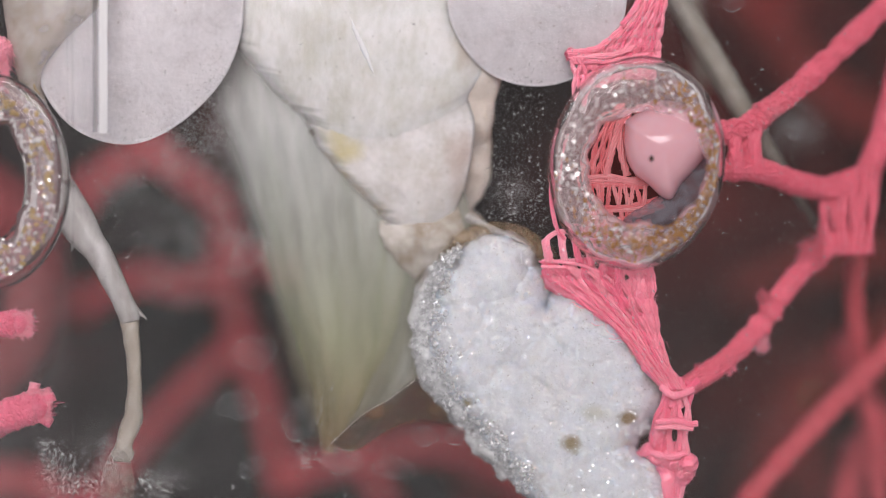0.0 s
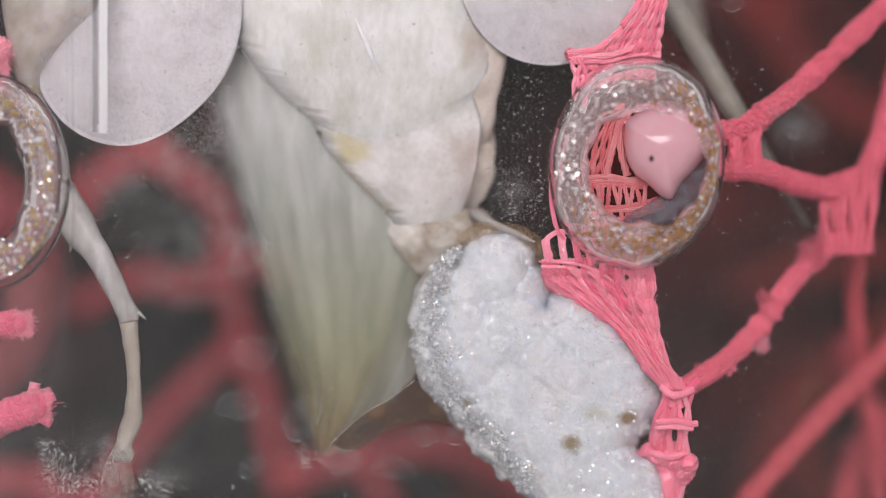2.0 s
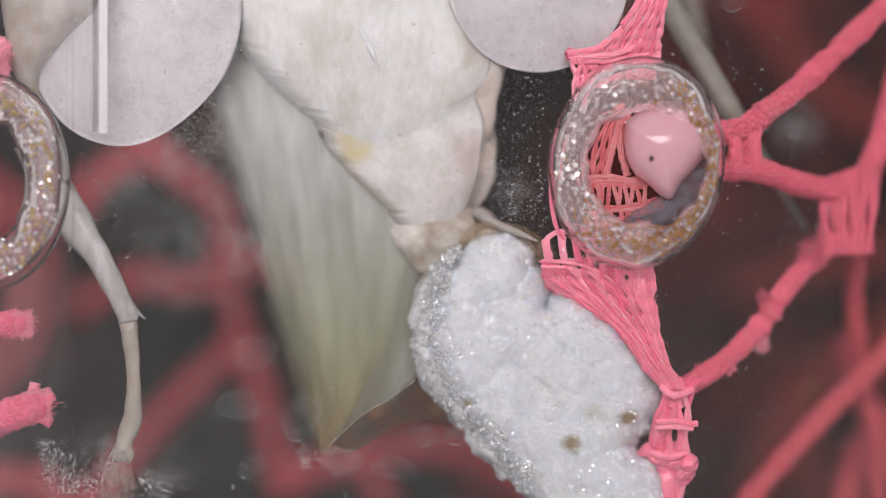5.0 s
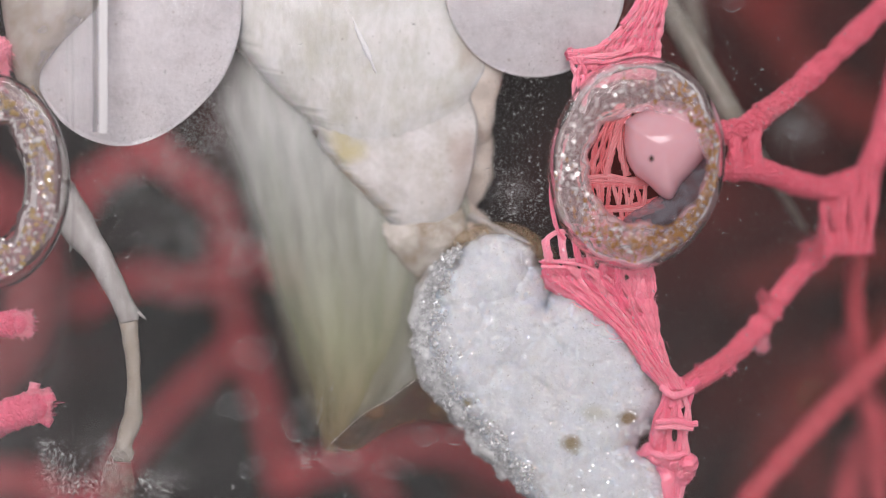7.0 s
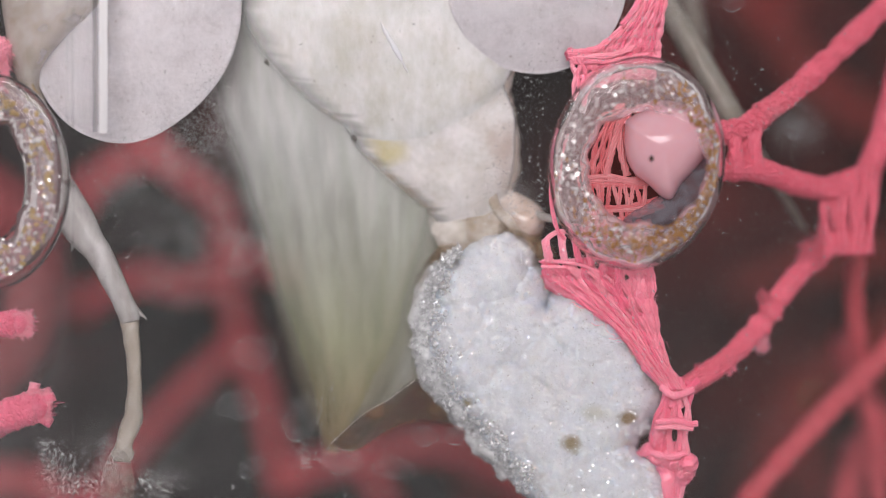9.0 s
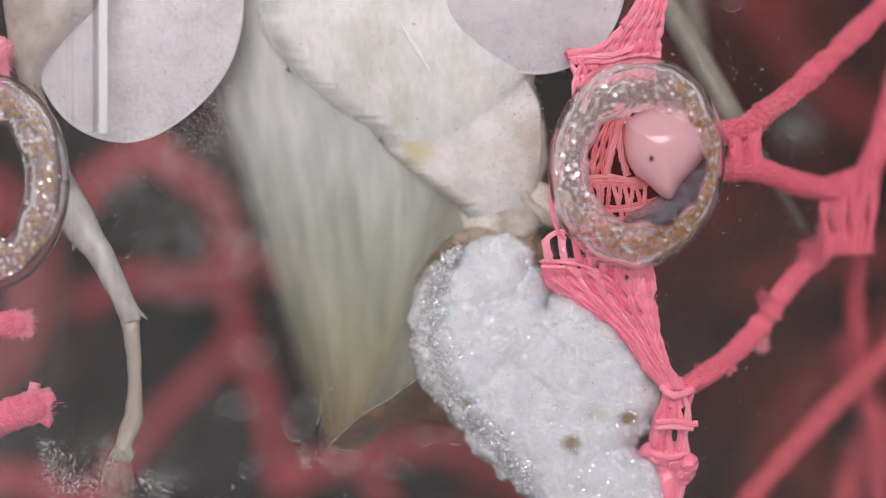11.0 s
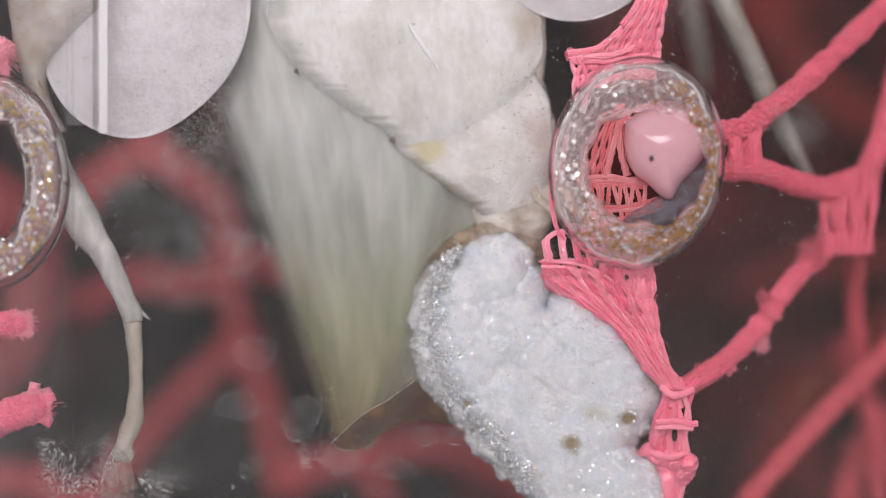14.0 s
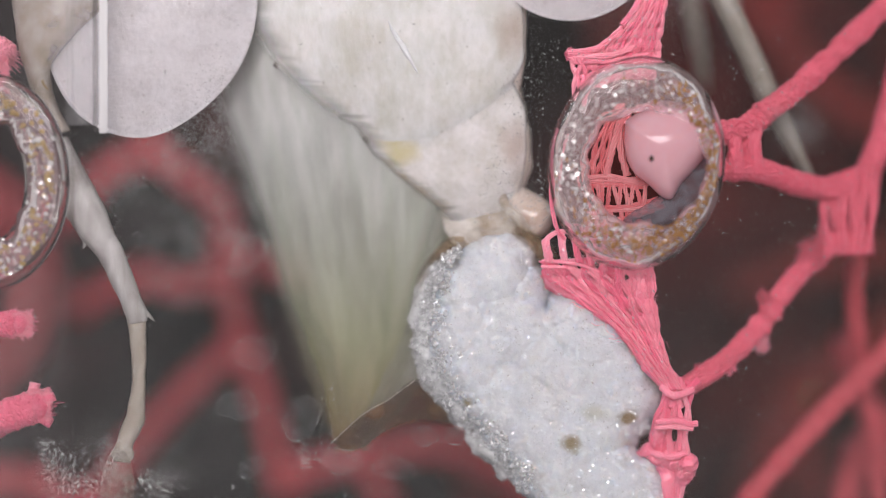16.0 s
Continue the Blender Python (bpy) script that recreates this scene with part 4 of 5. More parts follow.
    for p, w in (([(1300, 214, 2.0), (1300, 262, 1.9), (1302, 306, 2.2)], 26), ([(1340, 208, 2.2), (1333, 256, 2.0), (1340, 306, 2.4)], 26), ([(1270, 232, 1.8), (1268, 262, 1.8), (1268, 300, 2.0)], 22), ([(1322, 216, 2.2), (1318, 256, 2.3), (1322, 306, 2.6)], 22)):
        bundle("tie_strand", p, w, net, 12, 170 + w, 1.4, 0.2, YARN_CORD)
    knit("tie_strand", [(1448, 318, 4.6), (1448, 350, 4.5), (1452, 395, 4.5), (1462, 452, 4.7)], [(1556, 280, 4.8), (1552, 320, 4.6), (1548, 390, 4.6), (1536, 452, 4.8)], 6, 1, net, 0.95, 10, 1.8, 9, (0.5, 0.5), YARN_CORD)
    knit("tie_strand", [(1440, 330, 4.9), (1450, 370, 5.0), (1444, 440, 5.0)], [(1560, 290, 5.1), (1550, 370, 5.1), (1545, 450, 5.2)], 7, 1, net, 1.1, 6, 2.0, 10, (0.5, 0.5), YARN_CORD)
    tufts = [((1440, 450, 4.2), 24, 420, (-0.7, 0.3), YARN_CORD, ""), ((1345, 604, 3.4), 15, 300, (0.2, 0.9), YARN, "pale frayed tuft"), ((1214, 828, 0.9), 15, 700, (0.1, 0.5), YARN, "frayed pale pink tuft"),
             ((1412, 488, 4.2), 13, 180, (0.6, 0.4), YARN_CORD, ""), ((1292, 652, 2.5), 9, 140, (0.2, 0.8), YARN, "pale frayed tuft"), ((1352, 530, 3.7), 12, 160, (-0.6, -0.4), YARN_CORD, ""), ((1240, 660, 2.1), 12, 160, (-0.5, -0.6), YARN_CORD, ""), ((1010, 97, 0.7), 9, 160, (-0.8, 0.0), YARN, "")]
    for i, ((u, v, d), r, count, (wu, wv), mat, label) in enumerate(tufts):
        rnd = random.Random(130 + i)
        verts, faces = [], []
        for q in range(count):
            w, rr = rnd.random() * 2 * math.pi, math.sqrt(rnd.random()) * r
            a, b = u + rr * math.cos(w), v + rr * 1.25 * math.sin(w)
            e = d + rnd.uniform(-0.35, 0.5) * r / 24 + 0.4 * (rr / r) ** 2
            la, lb = (wu * 0.5 + rnd.gauss(0, 0.45)) * r * 0.5, (wv * 0.5 + rnd.gauss(0, 0.45)) * r * 0.5
            tube(verts, faces, [P(a, b, e), P(a + la * 0.5 + rnd.gauss(0, 1), b + lb * 0.5, e - 0.05), P(a + la, b + lb, e + rnd.uniform(-0.05, 0.1))], [mm(1.1), mm(1.0), mm(0.5)], 4)
        mesh_ob("frayed_end", verts, faces, mat, net, label)
    return net


def cut_ends():
    for i, (p, w, horn) in enumerate([([(-60, 580, 0.95), (0, 574, 0.95), (56, 574, 0.95)], 48, ()), ([(-60, 785, 0.95), (0, 744, 0.95), (46, 724, 0.9), (90, 716, 0.9)], 60, (((48, 716, 0.8), (58, 698, 0.75), (64, 678, 0.8)), ((62, 730, 0.8), (80, 742, 0.75), (92, 748, 0.8)), ((60, 716, 0.7), (80, 708, 0.65), (96, 700, 0.7)))),
                                      ([(-60, 70, 1.1), (-10, 90, 1.1), (14, 112, 1.1)], 62, ())]):
        t = empty("yarn_end", "frayed cut end of pink netting cord on the pane", "yarn end", "cut ends of the netting")
        yarn("cord", p, w, YARN, t, "", 90, 0.3, 1000, 150 + i, True)
        for k, q in enumerate(horn):
            bundle("frayed_end", q, 18, t, 12, 160 + k, 1.0)
        rnd = random.Random(170 + i)
        verts, faces = [], []
        tip = p[-1]
        for q in range(420):
            a, b = tip[0] - abs(rnd.gauss(0, 16)), tip[1] + rnd.uniform(-0.46, 0.46) * w
            wu, wv = rnd.uniform(2, 8), rnd.gauss(0, 3)
            tube(verts, faces, [P(a, b, tip[2] - 0.3), P(a + wu * 0.5, b + wv, tip[2] - 0.4), P(a + wu, b + wv * 1.5, tip[2] - 0.3)], [mm(0.8), mm(0.7), mm(0.4)], 4)
        tagged(mesh_ob("fibres", verts, faces, YARN, t), "short frayed pink fibres", kind="stuff")


def back_net():
    net = empty("netting", "pink netting deep in the box, shade in its yarn colour", "netting")
    d = 38
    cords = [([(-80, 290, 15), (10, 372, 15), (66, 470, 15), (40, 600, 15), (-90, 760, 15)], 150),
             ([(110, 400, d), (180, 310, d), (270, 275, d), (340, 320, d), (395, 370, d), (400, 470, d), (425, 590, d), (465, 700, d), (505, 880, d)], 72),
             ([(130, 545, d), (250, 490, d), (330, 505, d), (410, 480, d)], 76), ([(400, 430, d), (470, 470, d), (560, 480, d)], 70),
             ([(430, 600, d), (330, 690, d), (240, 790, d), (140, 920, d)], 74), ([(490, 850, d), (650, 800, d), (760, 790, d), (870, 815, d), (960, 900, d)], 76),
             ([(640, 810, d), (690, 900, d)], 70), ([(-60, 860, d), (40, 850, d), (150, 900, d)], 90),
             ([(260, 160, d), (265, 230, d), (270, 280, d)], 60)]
    # these cords carry the box's shade in their yarn colour
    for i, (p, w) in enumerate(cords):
        yarn("cord", p, w, YARN_SHADED if w == 150 else YARN_FAR_DIM, net, "", 8, 1.5, 0, 200 + i)
    far = empty("netting", "netting at the back of the box, shade in its yarn colour", "netting")
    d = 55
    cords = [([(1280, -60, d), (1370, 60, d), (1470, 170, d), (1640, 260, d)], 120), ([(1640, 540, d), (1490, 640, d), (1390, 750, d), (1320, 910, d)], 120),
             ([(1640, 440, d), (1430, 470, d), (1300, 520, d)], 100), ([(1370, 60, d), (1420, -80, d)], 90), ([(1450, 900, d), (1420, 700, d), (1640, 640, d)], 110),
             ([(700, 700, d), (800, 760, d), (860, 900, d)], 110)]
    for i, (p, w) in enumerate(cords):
        yarn("cord", p, w, YARN_DEEP_SHADED, far, "", 8, 1.5, 0, 230 + i)


# ---------------------------------------------------------------- the egg case
def puffed(name, loop, mat, parent, step=1.9, swell=74.0, back=3.4):
    """A mass of froth pressed against the pane: a domed body inside loop with rounded puffs all over it."""
    loop = np.array(loop)
    u0, v0 = loop.min(0) - 14
    nu, nv = int((loop[:, 0].max() + 14 - u0) / step), int((loop[:, 1].max() + 14 - v0) / step)
    U, V = np.meshgrid(u0 + step * np.arange(nu), v0 + step * np.arange(nv))
    away, within = np.full(U.shape, 1e9), np.zeros(U.shape, bool)
    for a, b in zip(loop, np.roll(loop, -1, 0)):
        t = np.clip(((U - a[0]) * (b[0] - a[0]) + (V - a[1]) * (b[1] - a[1])) / ((b - a) ** 2).sum(), 0, 1)
        away = np.minimum(away, np.hypot(U - a[0] - t * (b[0] - a[0]), V - a[1] - t * (b[1] - a[1])))
        cross = (a[1] > V) != (b[1] > V)
        within ^= cross & (U < (b[0] - a[0]) * (V - a[1]) / (b[1] - a[1] + 1e-12) + a[0])
    away = np.where(within, away, -away)
    rnd = np.random.RandomState(4)
    puff = np.zeros(U.shape)
    for count, lo, hi, tall in ((230, 24, 48, 1.0), (1500, 8, 16, 0.24), (9000, 2.6, 6.5, 0.09)):
        for _ in range(count):
            cu, cv, rr = u0 + rnd.rand() * nu * step, v0 + rnd.rand() * nv * step, lo + (hi - lo) * rnd.rand()
            i0, i1 = max(0, int((cv - rr - v0) / step)), min(nv, int((cv + rr - v0) / step) + 2)
            j0, j1 = max(0, int((cu - rr - u0) / step)), min(nu, int((cu + rr - u0) / step) + 2)
            q = 1 - ((U[i0:i1, j0:j1] - cu) ** 2 + (V[i0:i1, j0:j1] - cv) ** 2) / rr ** 2
            cap = np.sqrt(np.clip(q, 0, 1)) * tall * rr / hi
            w = puff[i0:i1, j0:j1]
            if tall == 1.0:
                puff[i0:i1, j0:j1] = w + cap ** 9
            else:
                puff[i0:i1, j0:j1] = w + cap * 0.5
        if tall == 1.0:
            puff = puff ** (1 / 9)
    away = away + 15 * (puff - 0.62)
    f = np.clip(away / swell, 0, 1)
    dome = np.sqrt(1 - (1 - f) ** 2.4)
    depth = back - dome * 2.45 - 0.17 * np.clip(away / 14, 0, 1) * puff
    live = away > 0
    number = -np.ones(U.shape, int)
    number[live] = np.arange(live.sum())
    n = int(live.sum())
    front = [P(a, b, c) for a, b, c in zip(U[live], V[live], depth[live])]
    rear = [P(a, b, c) for a, b, c in zip(U[live], V[live], back + 0.8 * dome[live])]
    faces, ring = [], {}
    for i in range(nv - 1):
        for j in range(nu - 1):
            q = (number[i, j], number[i + 1, j], number[i + 1, j + 1], number[i, j + 1])
            if min(q) >= 0:
                q = tuple(int(x) for x in q)
                faces.append(q)
                faces.append(tuple(x + n for x in q[::-1]))
                for a, b in zip(q, q[1:] + q[:1]):
                    if (b, a) in ring:
                        del ring[(b, a)]
                    else:
                        ring[(a, b)] = 1
    faces += [(b, a, a + n, b + n) for a, b in ring]
    return mesh_ob(name, front + rear, faces, mat, parent)


def egg_case():
    thing = empty("egg_case", "white frothy mantis egg case stuck to pink netting", "egg case")
    edge = [(834, 420), (872, 410), (908, 416), (938, 436), (958, 474), (966, 512), (966, 540), (978, 522), (1006, 508), (1046, 518), (1084, 548), (1116, 586), (1142, 632), (1166, 682), (1170, 720), (1154, 754), (1140, 778), (1130, 794), (1148, 802), (1170, 834), (1178, 890), (1176, 985),
            (975, 985), (952, 905), (926, 866), (890, 820), (858, 782), (820, 730), (784, 692), (762, 646), (752, 600), (756, 548), (772, 506), (796, 468)]
    body = puffed("froth_body", spline(edge + edge[:1], 200)[:-1], FROTH, thing)
    lofted("wet_margin", [(737, 560, 752, 556, 3.4, 0.7, 0), (732, 512, 758, 516, 3.4, 0.9, 0), (760, 462, 790, 480, 3.4, 0.9, 0), (806, 418, 824, 446, 3.4, 0.9, 0), (860, 396, 864, 426, 3.4, 0.9, 0), (908, 404, 900, 428, 3.4, 0.9, 0), (940, 434, 922, 446, 3.4, 0.8, 0), (950, 462, 936, 466, 3.4, 0.5, 0)],
           AMBER, thing, "wet amber margin of fresh froth", rings=80, sides=24, lumps=((0.3, 1.4), (0.12, 0.4)))
    lofted("clear_margin", [(762, 470, 800, 462, 3.0, 0.6, 0), (732, 525, 785, 518, 2.9, 1.0, 0), (722, 585, 782, 580, 2.8, 1.1, 0), (732, 650, 794, 640, 2.8, 1.1, 0), (770, 708, 832, 690, 2.9, 1.0, 0), (812, 760, 866, 742, 2.9, 0.9, 0), (856, 812, 900, 795, 2.6, 0.9, 0), (890, 850, 925, 838, 2.8, 0.5, 0)],
           MARGIN, thing, "translucent bubbly margin against the pane", rings=110, sides=50, lumps=((0.35, 1.1), (0.12, 0.4), (0.25, -0.8)))
    lofted("fresh_froth", [(752, 470, 762, 452, 2.7, 0.2, 0), (776, 458, 792, 424, 2.6, 0.4, 0), (816, 444, 832, 402, 2.5, 0.45, 0), (866, 432, 876, 394, 2.4, 0.4, 0), (920, 442, 928, 402, 2.4, 0.4, 0), (956, 462, 966, 426, 2.6, 0.4, 0), (986, 474, 988, 446, 2.9, 0.2, 0)],
           AMBER, thing, "moist brown translucent fresh froth", rings=80, sides=40, lumps=((0.12, 1.6), (0.03, 0.5)))
    rnd = random.Random(11)
    me = body.data
    spots = [p for p in me.polygons if p.normal.y < -0.1]
    verts, faces = [], []
    for q in range(3400):
        p = rnd.choice(spots)
        if noise.noise(p.center * 900) + rnd.gauss(0, 0.25) > 0.02:
            flake(verts, faces, p.center + p.normal * 0.00004, mm(rnd.choice((0.6, 0.7, 0.8, 1.0, 1.3, 1.8, 2.4))), rnd, 0.42)
    tagged(mesh_ob("glitter", verts, faces, FROTH_GLINT, thing, "", False), "glinting froth specks", kind="stuff")
    verts, faces = [], []
    for q in range(800):
        p = rnd.choice(spots)
        balls(verts, faces, p.center - p.normal * 0.00001, rnd.uniform(0.00002, 0.00006), (1, 1, 1), 1)
    tagged(mesh_ob("foam", verts, faces, FROTH_DROP, thing), "fine glistening froth bubbles", kind="stuff")
    # the margin against the pane: clear bubbles heaped on one another, with bright broken walls
    rim = spline([(800, 446, 14), (768, 478, 22), (742, 530, 34), (730, 600, 44), (742, 656, 46), (770, 700, 50), (812, 744, 40), (850, 788, 32), (888, 826, 26), (922, 870, 22)], 200)
    verts, faces, walls, wall_faces = [], [], [], []
    for q in range(1150):
        u, v, wide = rim[rnd.randrange(200)]
        f = rnd.random() ** 1.4 * (1.25 + 0.8 * noise.noise(Vector((u * 0.03, v * 0.03, 5))))
        u, v = u + f * wide + rnd.gauss(0, 3), v - 0.35 * f * wide + rnd.gauss(0, 4)
        d = 2.5 - 1.3 * math.sqrt(f) + rnd.uniform(-0.12, 0.12)
        balls(verts, faces, P(u, v, d), mm(rnd.choice((1.5, 2.2, 2.8, 3.4, 4.2, 6.0))), (1, 0.9, rnd.uniform(0.8, 1.1)), 2)
        if q % 3 == 0:
            flake(walls, wall_faces, P(u + rnd.gauss(0, 3), v + rnd.gauss(0, 3), d - 0.22), mm(rnd.choice((0.7, 0.9, 1.2, 1.6, 2.4))), rnd, 0.5)
    o = mesh_ob("bubble_margin", verts, faces, FROTH_BUBBLE, thing)
    tagged(o, "heaped clear bubbles against the pane", kind="stuff")
    tagged(mesh_ob("bubble_walls", walls, wall_faces, FROTH_GLINT, thing, "", False), "glinting broken bubble walls", kind="stuff")
    return thing


# ---------------------------------------------------------------- the mantis
PIVOT = P(700, -400, 8)


def lobe(name, u, v, r, d, parent, squash=1.0, tilt=0.0, lean=0.0, nod=0.0):
    """A round, slightly dished leg lobe with a rolled rim."""
    n, m = 96, 26
    verts, faces = [], []
    prof = []
    for k in range(m):
        f = k / (m - 1)
        prof.append((f, -0.35 - 0.55 * (1 - f * f) + 0.03 * math.exp(-((f - 0.93) / 0.04) ** 2) * -1))
    for side in (0, 1):
        for k, (f, h) in enumerate(prof):
            for i in range(n):
                w = 2 * math.pi * i / n
                rr = r * f * (1 + 0.025 * noise.noise(Vector((math.cos(w) * 1.5, math.sin(w) * 1.5, u * 0.01))) )
                edge = math.sqrt(max(0, 1 - f ** 6))
                dd = d + (h if side == 0 else 0.55 * edge + h * 0.3) + tilt * f * math.cos(w) + nod * f * math.sin(w)
                verts.append(P(u + rr * squash * math.cos(w) - lean * rr * math.sin(w), v + rr * math.sin(w), dd))
    for side in (0, 1):
        o = side * m * n
        for k in range(m - 1):
            for i in range(n):
                i2 = (i + 1) % n
                q = (o + k * n + i, o + k * n + i2, o + (k + 1) * n + i2, o + (k + 1) * n + i)
                faces.append(q if side else q[::-1])
    o = m * n
    for i in range(n):
        i2 = (i + 1) % n
        faces.append(((m - 1) * n + i, (m - 1) * n + i2, o + (m - 1) * n + i2, o + (m - 1) * n + i))
    return mesh_ob(name, verts, faces, PETAL, parent, "pale round petal-like leg lobe")


def limb(name, path, mat, parent, label=""):
    """A limb through (u, v, depth, width)."""
    line = spline(path, 10 * len(path))
    verts, faces = [], []
    tube(verts, faces, [P(q[0], q[1], q[2]) for q in line], [mm(q[3]) / 2 * (1 + 0.06 * noise.noise(Vector((i * 0.3, q[0], 0)))) for i, q in enumerate(line)], 16)
    return mesh_ob(name, verts, faces, mat, parent, label)


def mantis():
    body = empty("orchid_mantis", "white orchid mantis laying eggs behind the pane", "mantis")
    parts = {}
    A = [(410, -260, 905, -300, 8.4, 6.4, 10), (415, -150, 915, -190, 8.3, 6.4, 20), (424, -40, 922, -80, 8.2, 6.4, 25), (440, 40, 926, 10, 8.1, 6.3, 30), (484, 112, 926, 70, 8.0, 6.2, 32),
         (532, 162, 922, 108, 7.9, 6.0, 36), (580, 203, 915, 130, 7.8, 5.65, 42), (606, 224, 909, 140, 7.8, 5.40, 46), (624, 242, 906, 152, 7.8, 5.25, 46), (648, 268, 900, 176, 7.8, 5.08, 42), (676, 292, 890, 205, 7.8, 4.78, 36), (704, 312, 876, 235, 7.8, 4.2, 30)]
    relief = ((0.30, 4.6), (0.13, 1.9), (0.05, 0.8), (0.018, 0.3))
    parts["a"] = lofted("abdomen_segment", nearer(A), WHITE_CUTICLE, body, "broad creamy white abdomen segment", rings=110, sides=140, lumps=relief, power=1.4, rear=3.5)
    B = [(550, 150, 905, 95, 7.9, 5.42, 34), (594, 206, 905, 126, 7.85, 5.42, 42), (624, 242, 908, 150, 7.8, 5.27, 44), (660, 284, 924, 198, 7.5, 4.9, 36), (708, 320, 931, 255, 7.1, 4.5, 30),
         (752, 356, 930, 303, 6.9, 3.9, 22), (782, 384, 924, 338, 7.0, 3.5, 16), (802, 404, 910, 366, 7.0, 3.0, 10), (826, 418, 894, 392, 7.1, 2.2, 4), (848, 422, 876, 406, 7.2, 0.8, 0)]
    thin_sides(parts["a"], nearer(A), 110, 140, 46, 5)
    parts["b"] = lofted("abdomen_segment", nearer(B), LAST_CUTICLE, body, "tapering white last abdomen segment", rings=100, sides=140, lumps=relief, power=1.4, rear=3.5)
    thin_sides(parts["b"], nearer(B), 100, 140, 34, 5)
    soft = dict(rings=70, sides=36, lumps=((0.25, 1.8), (0.10, 0.7), (0.04, 0.3)))
    parts["upper_fold"] = lofted("side_fold", nearer([(830, -180, 930, -200, 7.4, 3.4, 0), (842, -90, 935, -104, 7.3, 3.8, 0), (848, -10, 934, -20, 7.3, 4.0, 0), (848, 60, 930, 58, 7.2, 4.0, 0), (842, 110, 923, 122, 7.2, 3.8, 0), (840, 160, 920, 170, 7.2, 3.4, 0), (840, 210, 912, 222, 7.2, 2.6, 0), (846, 250, 896, 262, 7.2, 1.2, 0)]), FOLD, body, "pinkish tan soft fold along the abdomen side", **soft)
    parts["fold"] = lofted("side_fold", nearer([(860, 150, 906, 140, 8.8, 1.4, 0), (876, 180, 924, 170, 8.6, 2.2, 0), (888, 214, 934, 206, 8.4, 2.4, 0), (892, 256, 937, 254, 8.2, 2.4, 0), (888, 310, 932, 318, 8.0, 2.0, 0), (880, 350, 915, 362, 7.8, 1.0, 0)]), FOLD, body, "pinkish tan soft fold along the abdomen side", **soft)
    # small dark bodies added for gap shadow and dirt in the edge notches
    for owner, u, v, w in (("b", 644, 242, 0.9), ("a", 486, 112, 0.7)):
        st = [(u, v, u + 4 * w, v - 2, 1.9, 0.04, 0), (u - 5 * w, v + 5, u + 8 * w, v + 1, 1.85, 0.1, 0), (u - 1, v + 11 * w, u + 10 * w, v + 6, 1.85, 0.1, 0), (u + 4, v + 15 * w, u + 9 * w, v + 12, 1.9, 0.04, 0)]
        lofted("notch_patch", st, NOTCH_PATCH, parts[owner], "dark patch for gap shadow and dirt at the segment's edge", rings=20, sides=16, lumps=((0.12, 0.4), (0.06, 0.15)))
    # a sharp crease in the skin of the first segment, its highlight painted as white
    skin = [(p.co.x / (1 + p.co.y * 1000 / EYE), p.co.z / (1 + p.co.y * 1000 / EYE), p.co.y * 1000) for p in parts["a"].data.vertices if p.normal.y < -0.2]
    def skin_depth(u, v):
        x, z = (u - 784) / UNIT / 1000, (441 - v) / UNIT / 1000
        return min(skin, key=lambda q: (q[0] - x) ** 2 + (q[1] - z) ** 2)[2]
    st = [(u - w, v + 0.4 * w, u + w, v - 0.4 * w, skin_depth(u, v) - 0.015, 0.03 + 0.03 * w / 5, 0) for u, v, w in ((686, 36, 0.5), (697, 57, 2.6), (710, 78, 4.6), (721, 98, 4.0), (732, 117, 2.4), (741, 134, 0.5))]
    lofted("crease", st, CREASE_HIGHLIGHT, parts["a"], "thin skin crease, its highlight painted white", rings=60, sides=16, lumps=((0.05, 0.35), (0.03, 0.12)))
    parts["tip"] = lofted("ovipositor", [(778, 380, 918, 336, 2.9, 0.2, 0), (784, 398, 926, 358, 2.75, 0.5, 0), (798, 424, 930, 386, 2.6, 0.65, 0), (818, 448, 920, 414, 2.6, 0.6, 0), (840, 470, 904, 444, 2.9, 0.5, 0), (862, 480, 884, 464, 3.2, 0.2, 0)], TIP_SKIN, body, "moist brownish pink tip of the abdomen",
                          rings=70, sides=70, lumps=((0.3, 1.6), (0.12, 0.6), (0.04, 0.25)))
    parts["valve"] = lofted("valve", [(876, 362, 908, 326, 3.0, 0.3, 0), (900, 384, 940, 336, 2.9, 0.65, 0), (926, 404, 968, 350, 2.8, 0.85, 0), (950, 416, 986, 370, 2.8, 0.85, 0), (966, 418, 988, 388, 2.9, 0.55, 0), (978, 412, 984, 402, 3.0, 0.1, 0)], VALVE_SKIN, body, "small moist pinkish valve",
                            rings=60, sides=44, lumps=((0.12, 1.4), (0.03, 0.5)))
    lofted("fold", [(884, 350, 900, 336, 2.3, 0.15, 0), (898, 376, 916, 366, 2.15, 0.2, 0), (920, 398, 936, 384, 2.1, 0.2, 0), (940, 412, 950, 402, 2.2, 0.12, 0)], TIP_SKIN, parts["valve"], "brownish crease of skin", rings=30, sides=18, lumps=((0.1, 0.5),))
    # wings, folded behind the abdomen
    def wing(name, outline, d, mat, label):
        n, m = 90, 60
        L, R = spline(outline[0], n), spline(outline[1], n)
        verts, faces, across, along, dense = [], [], [], [], []
        for i in range(n):
            for k in range(m):
                f, s = k / (m - 1), i / (n - 1)
                q = L[i] * (1 - f) + R[i] * f
                pleat = 0.05 * math.sin(2 * math.pi * (7 * f ** 0.8 + 0.15 * math.sin(5 * s))) * min(1, 4 * f)
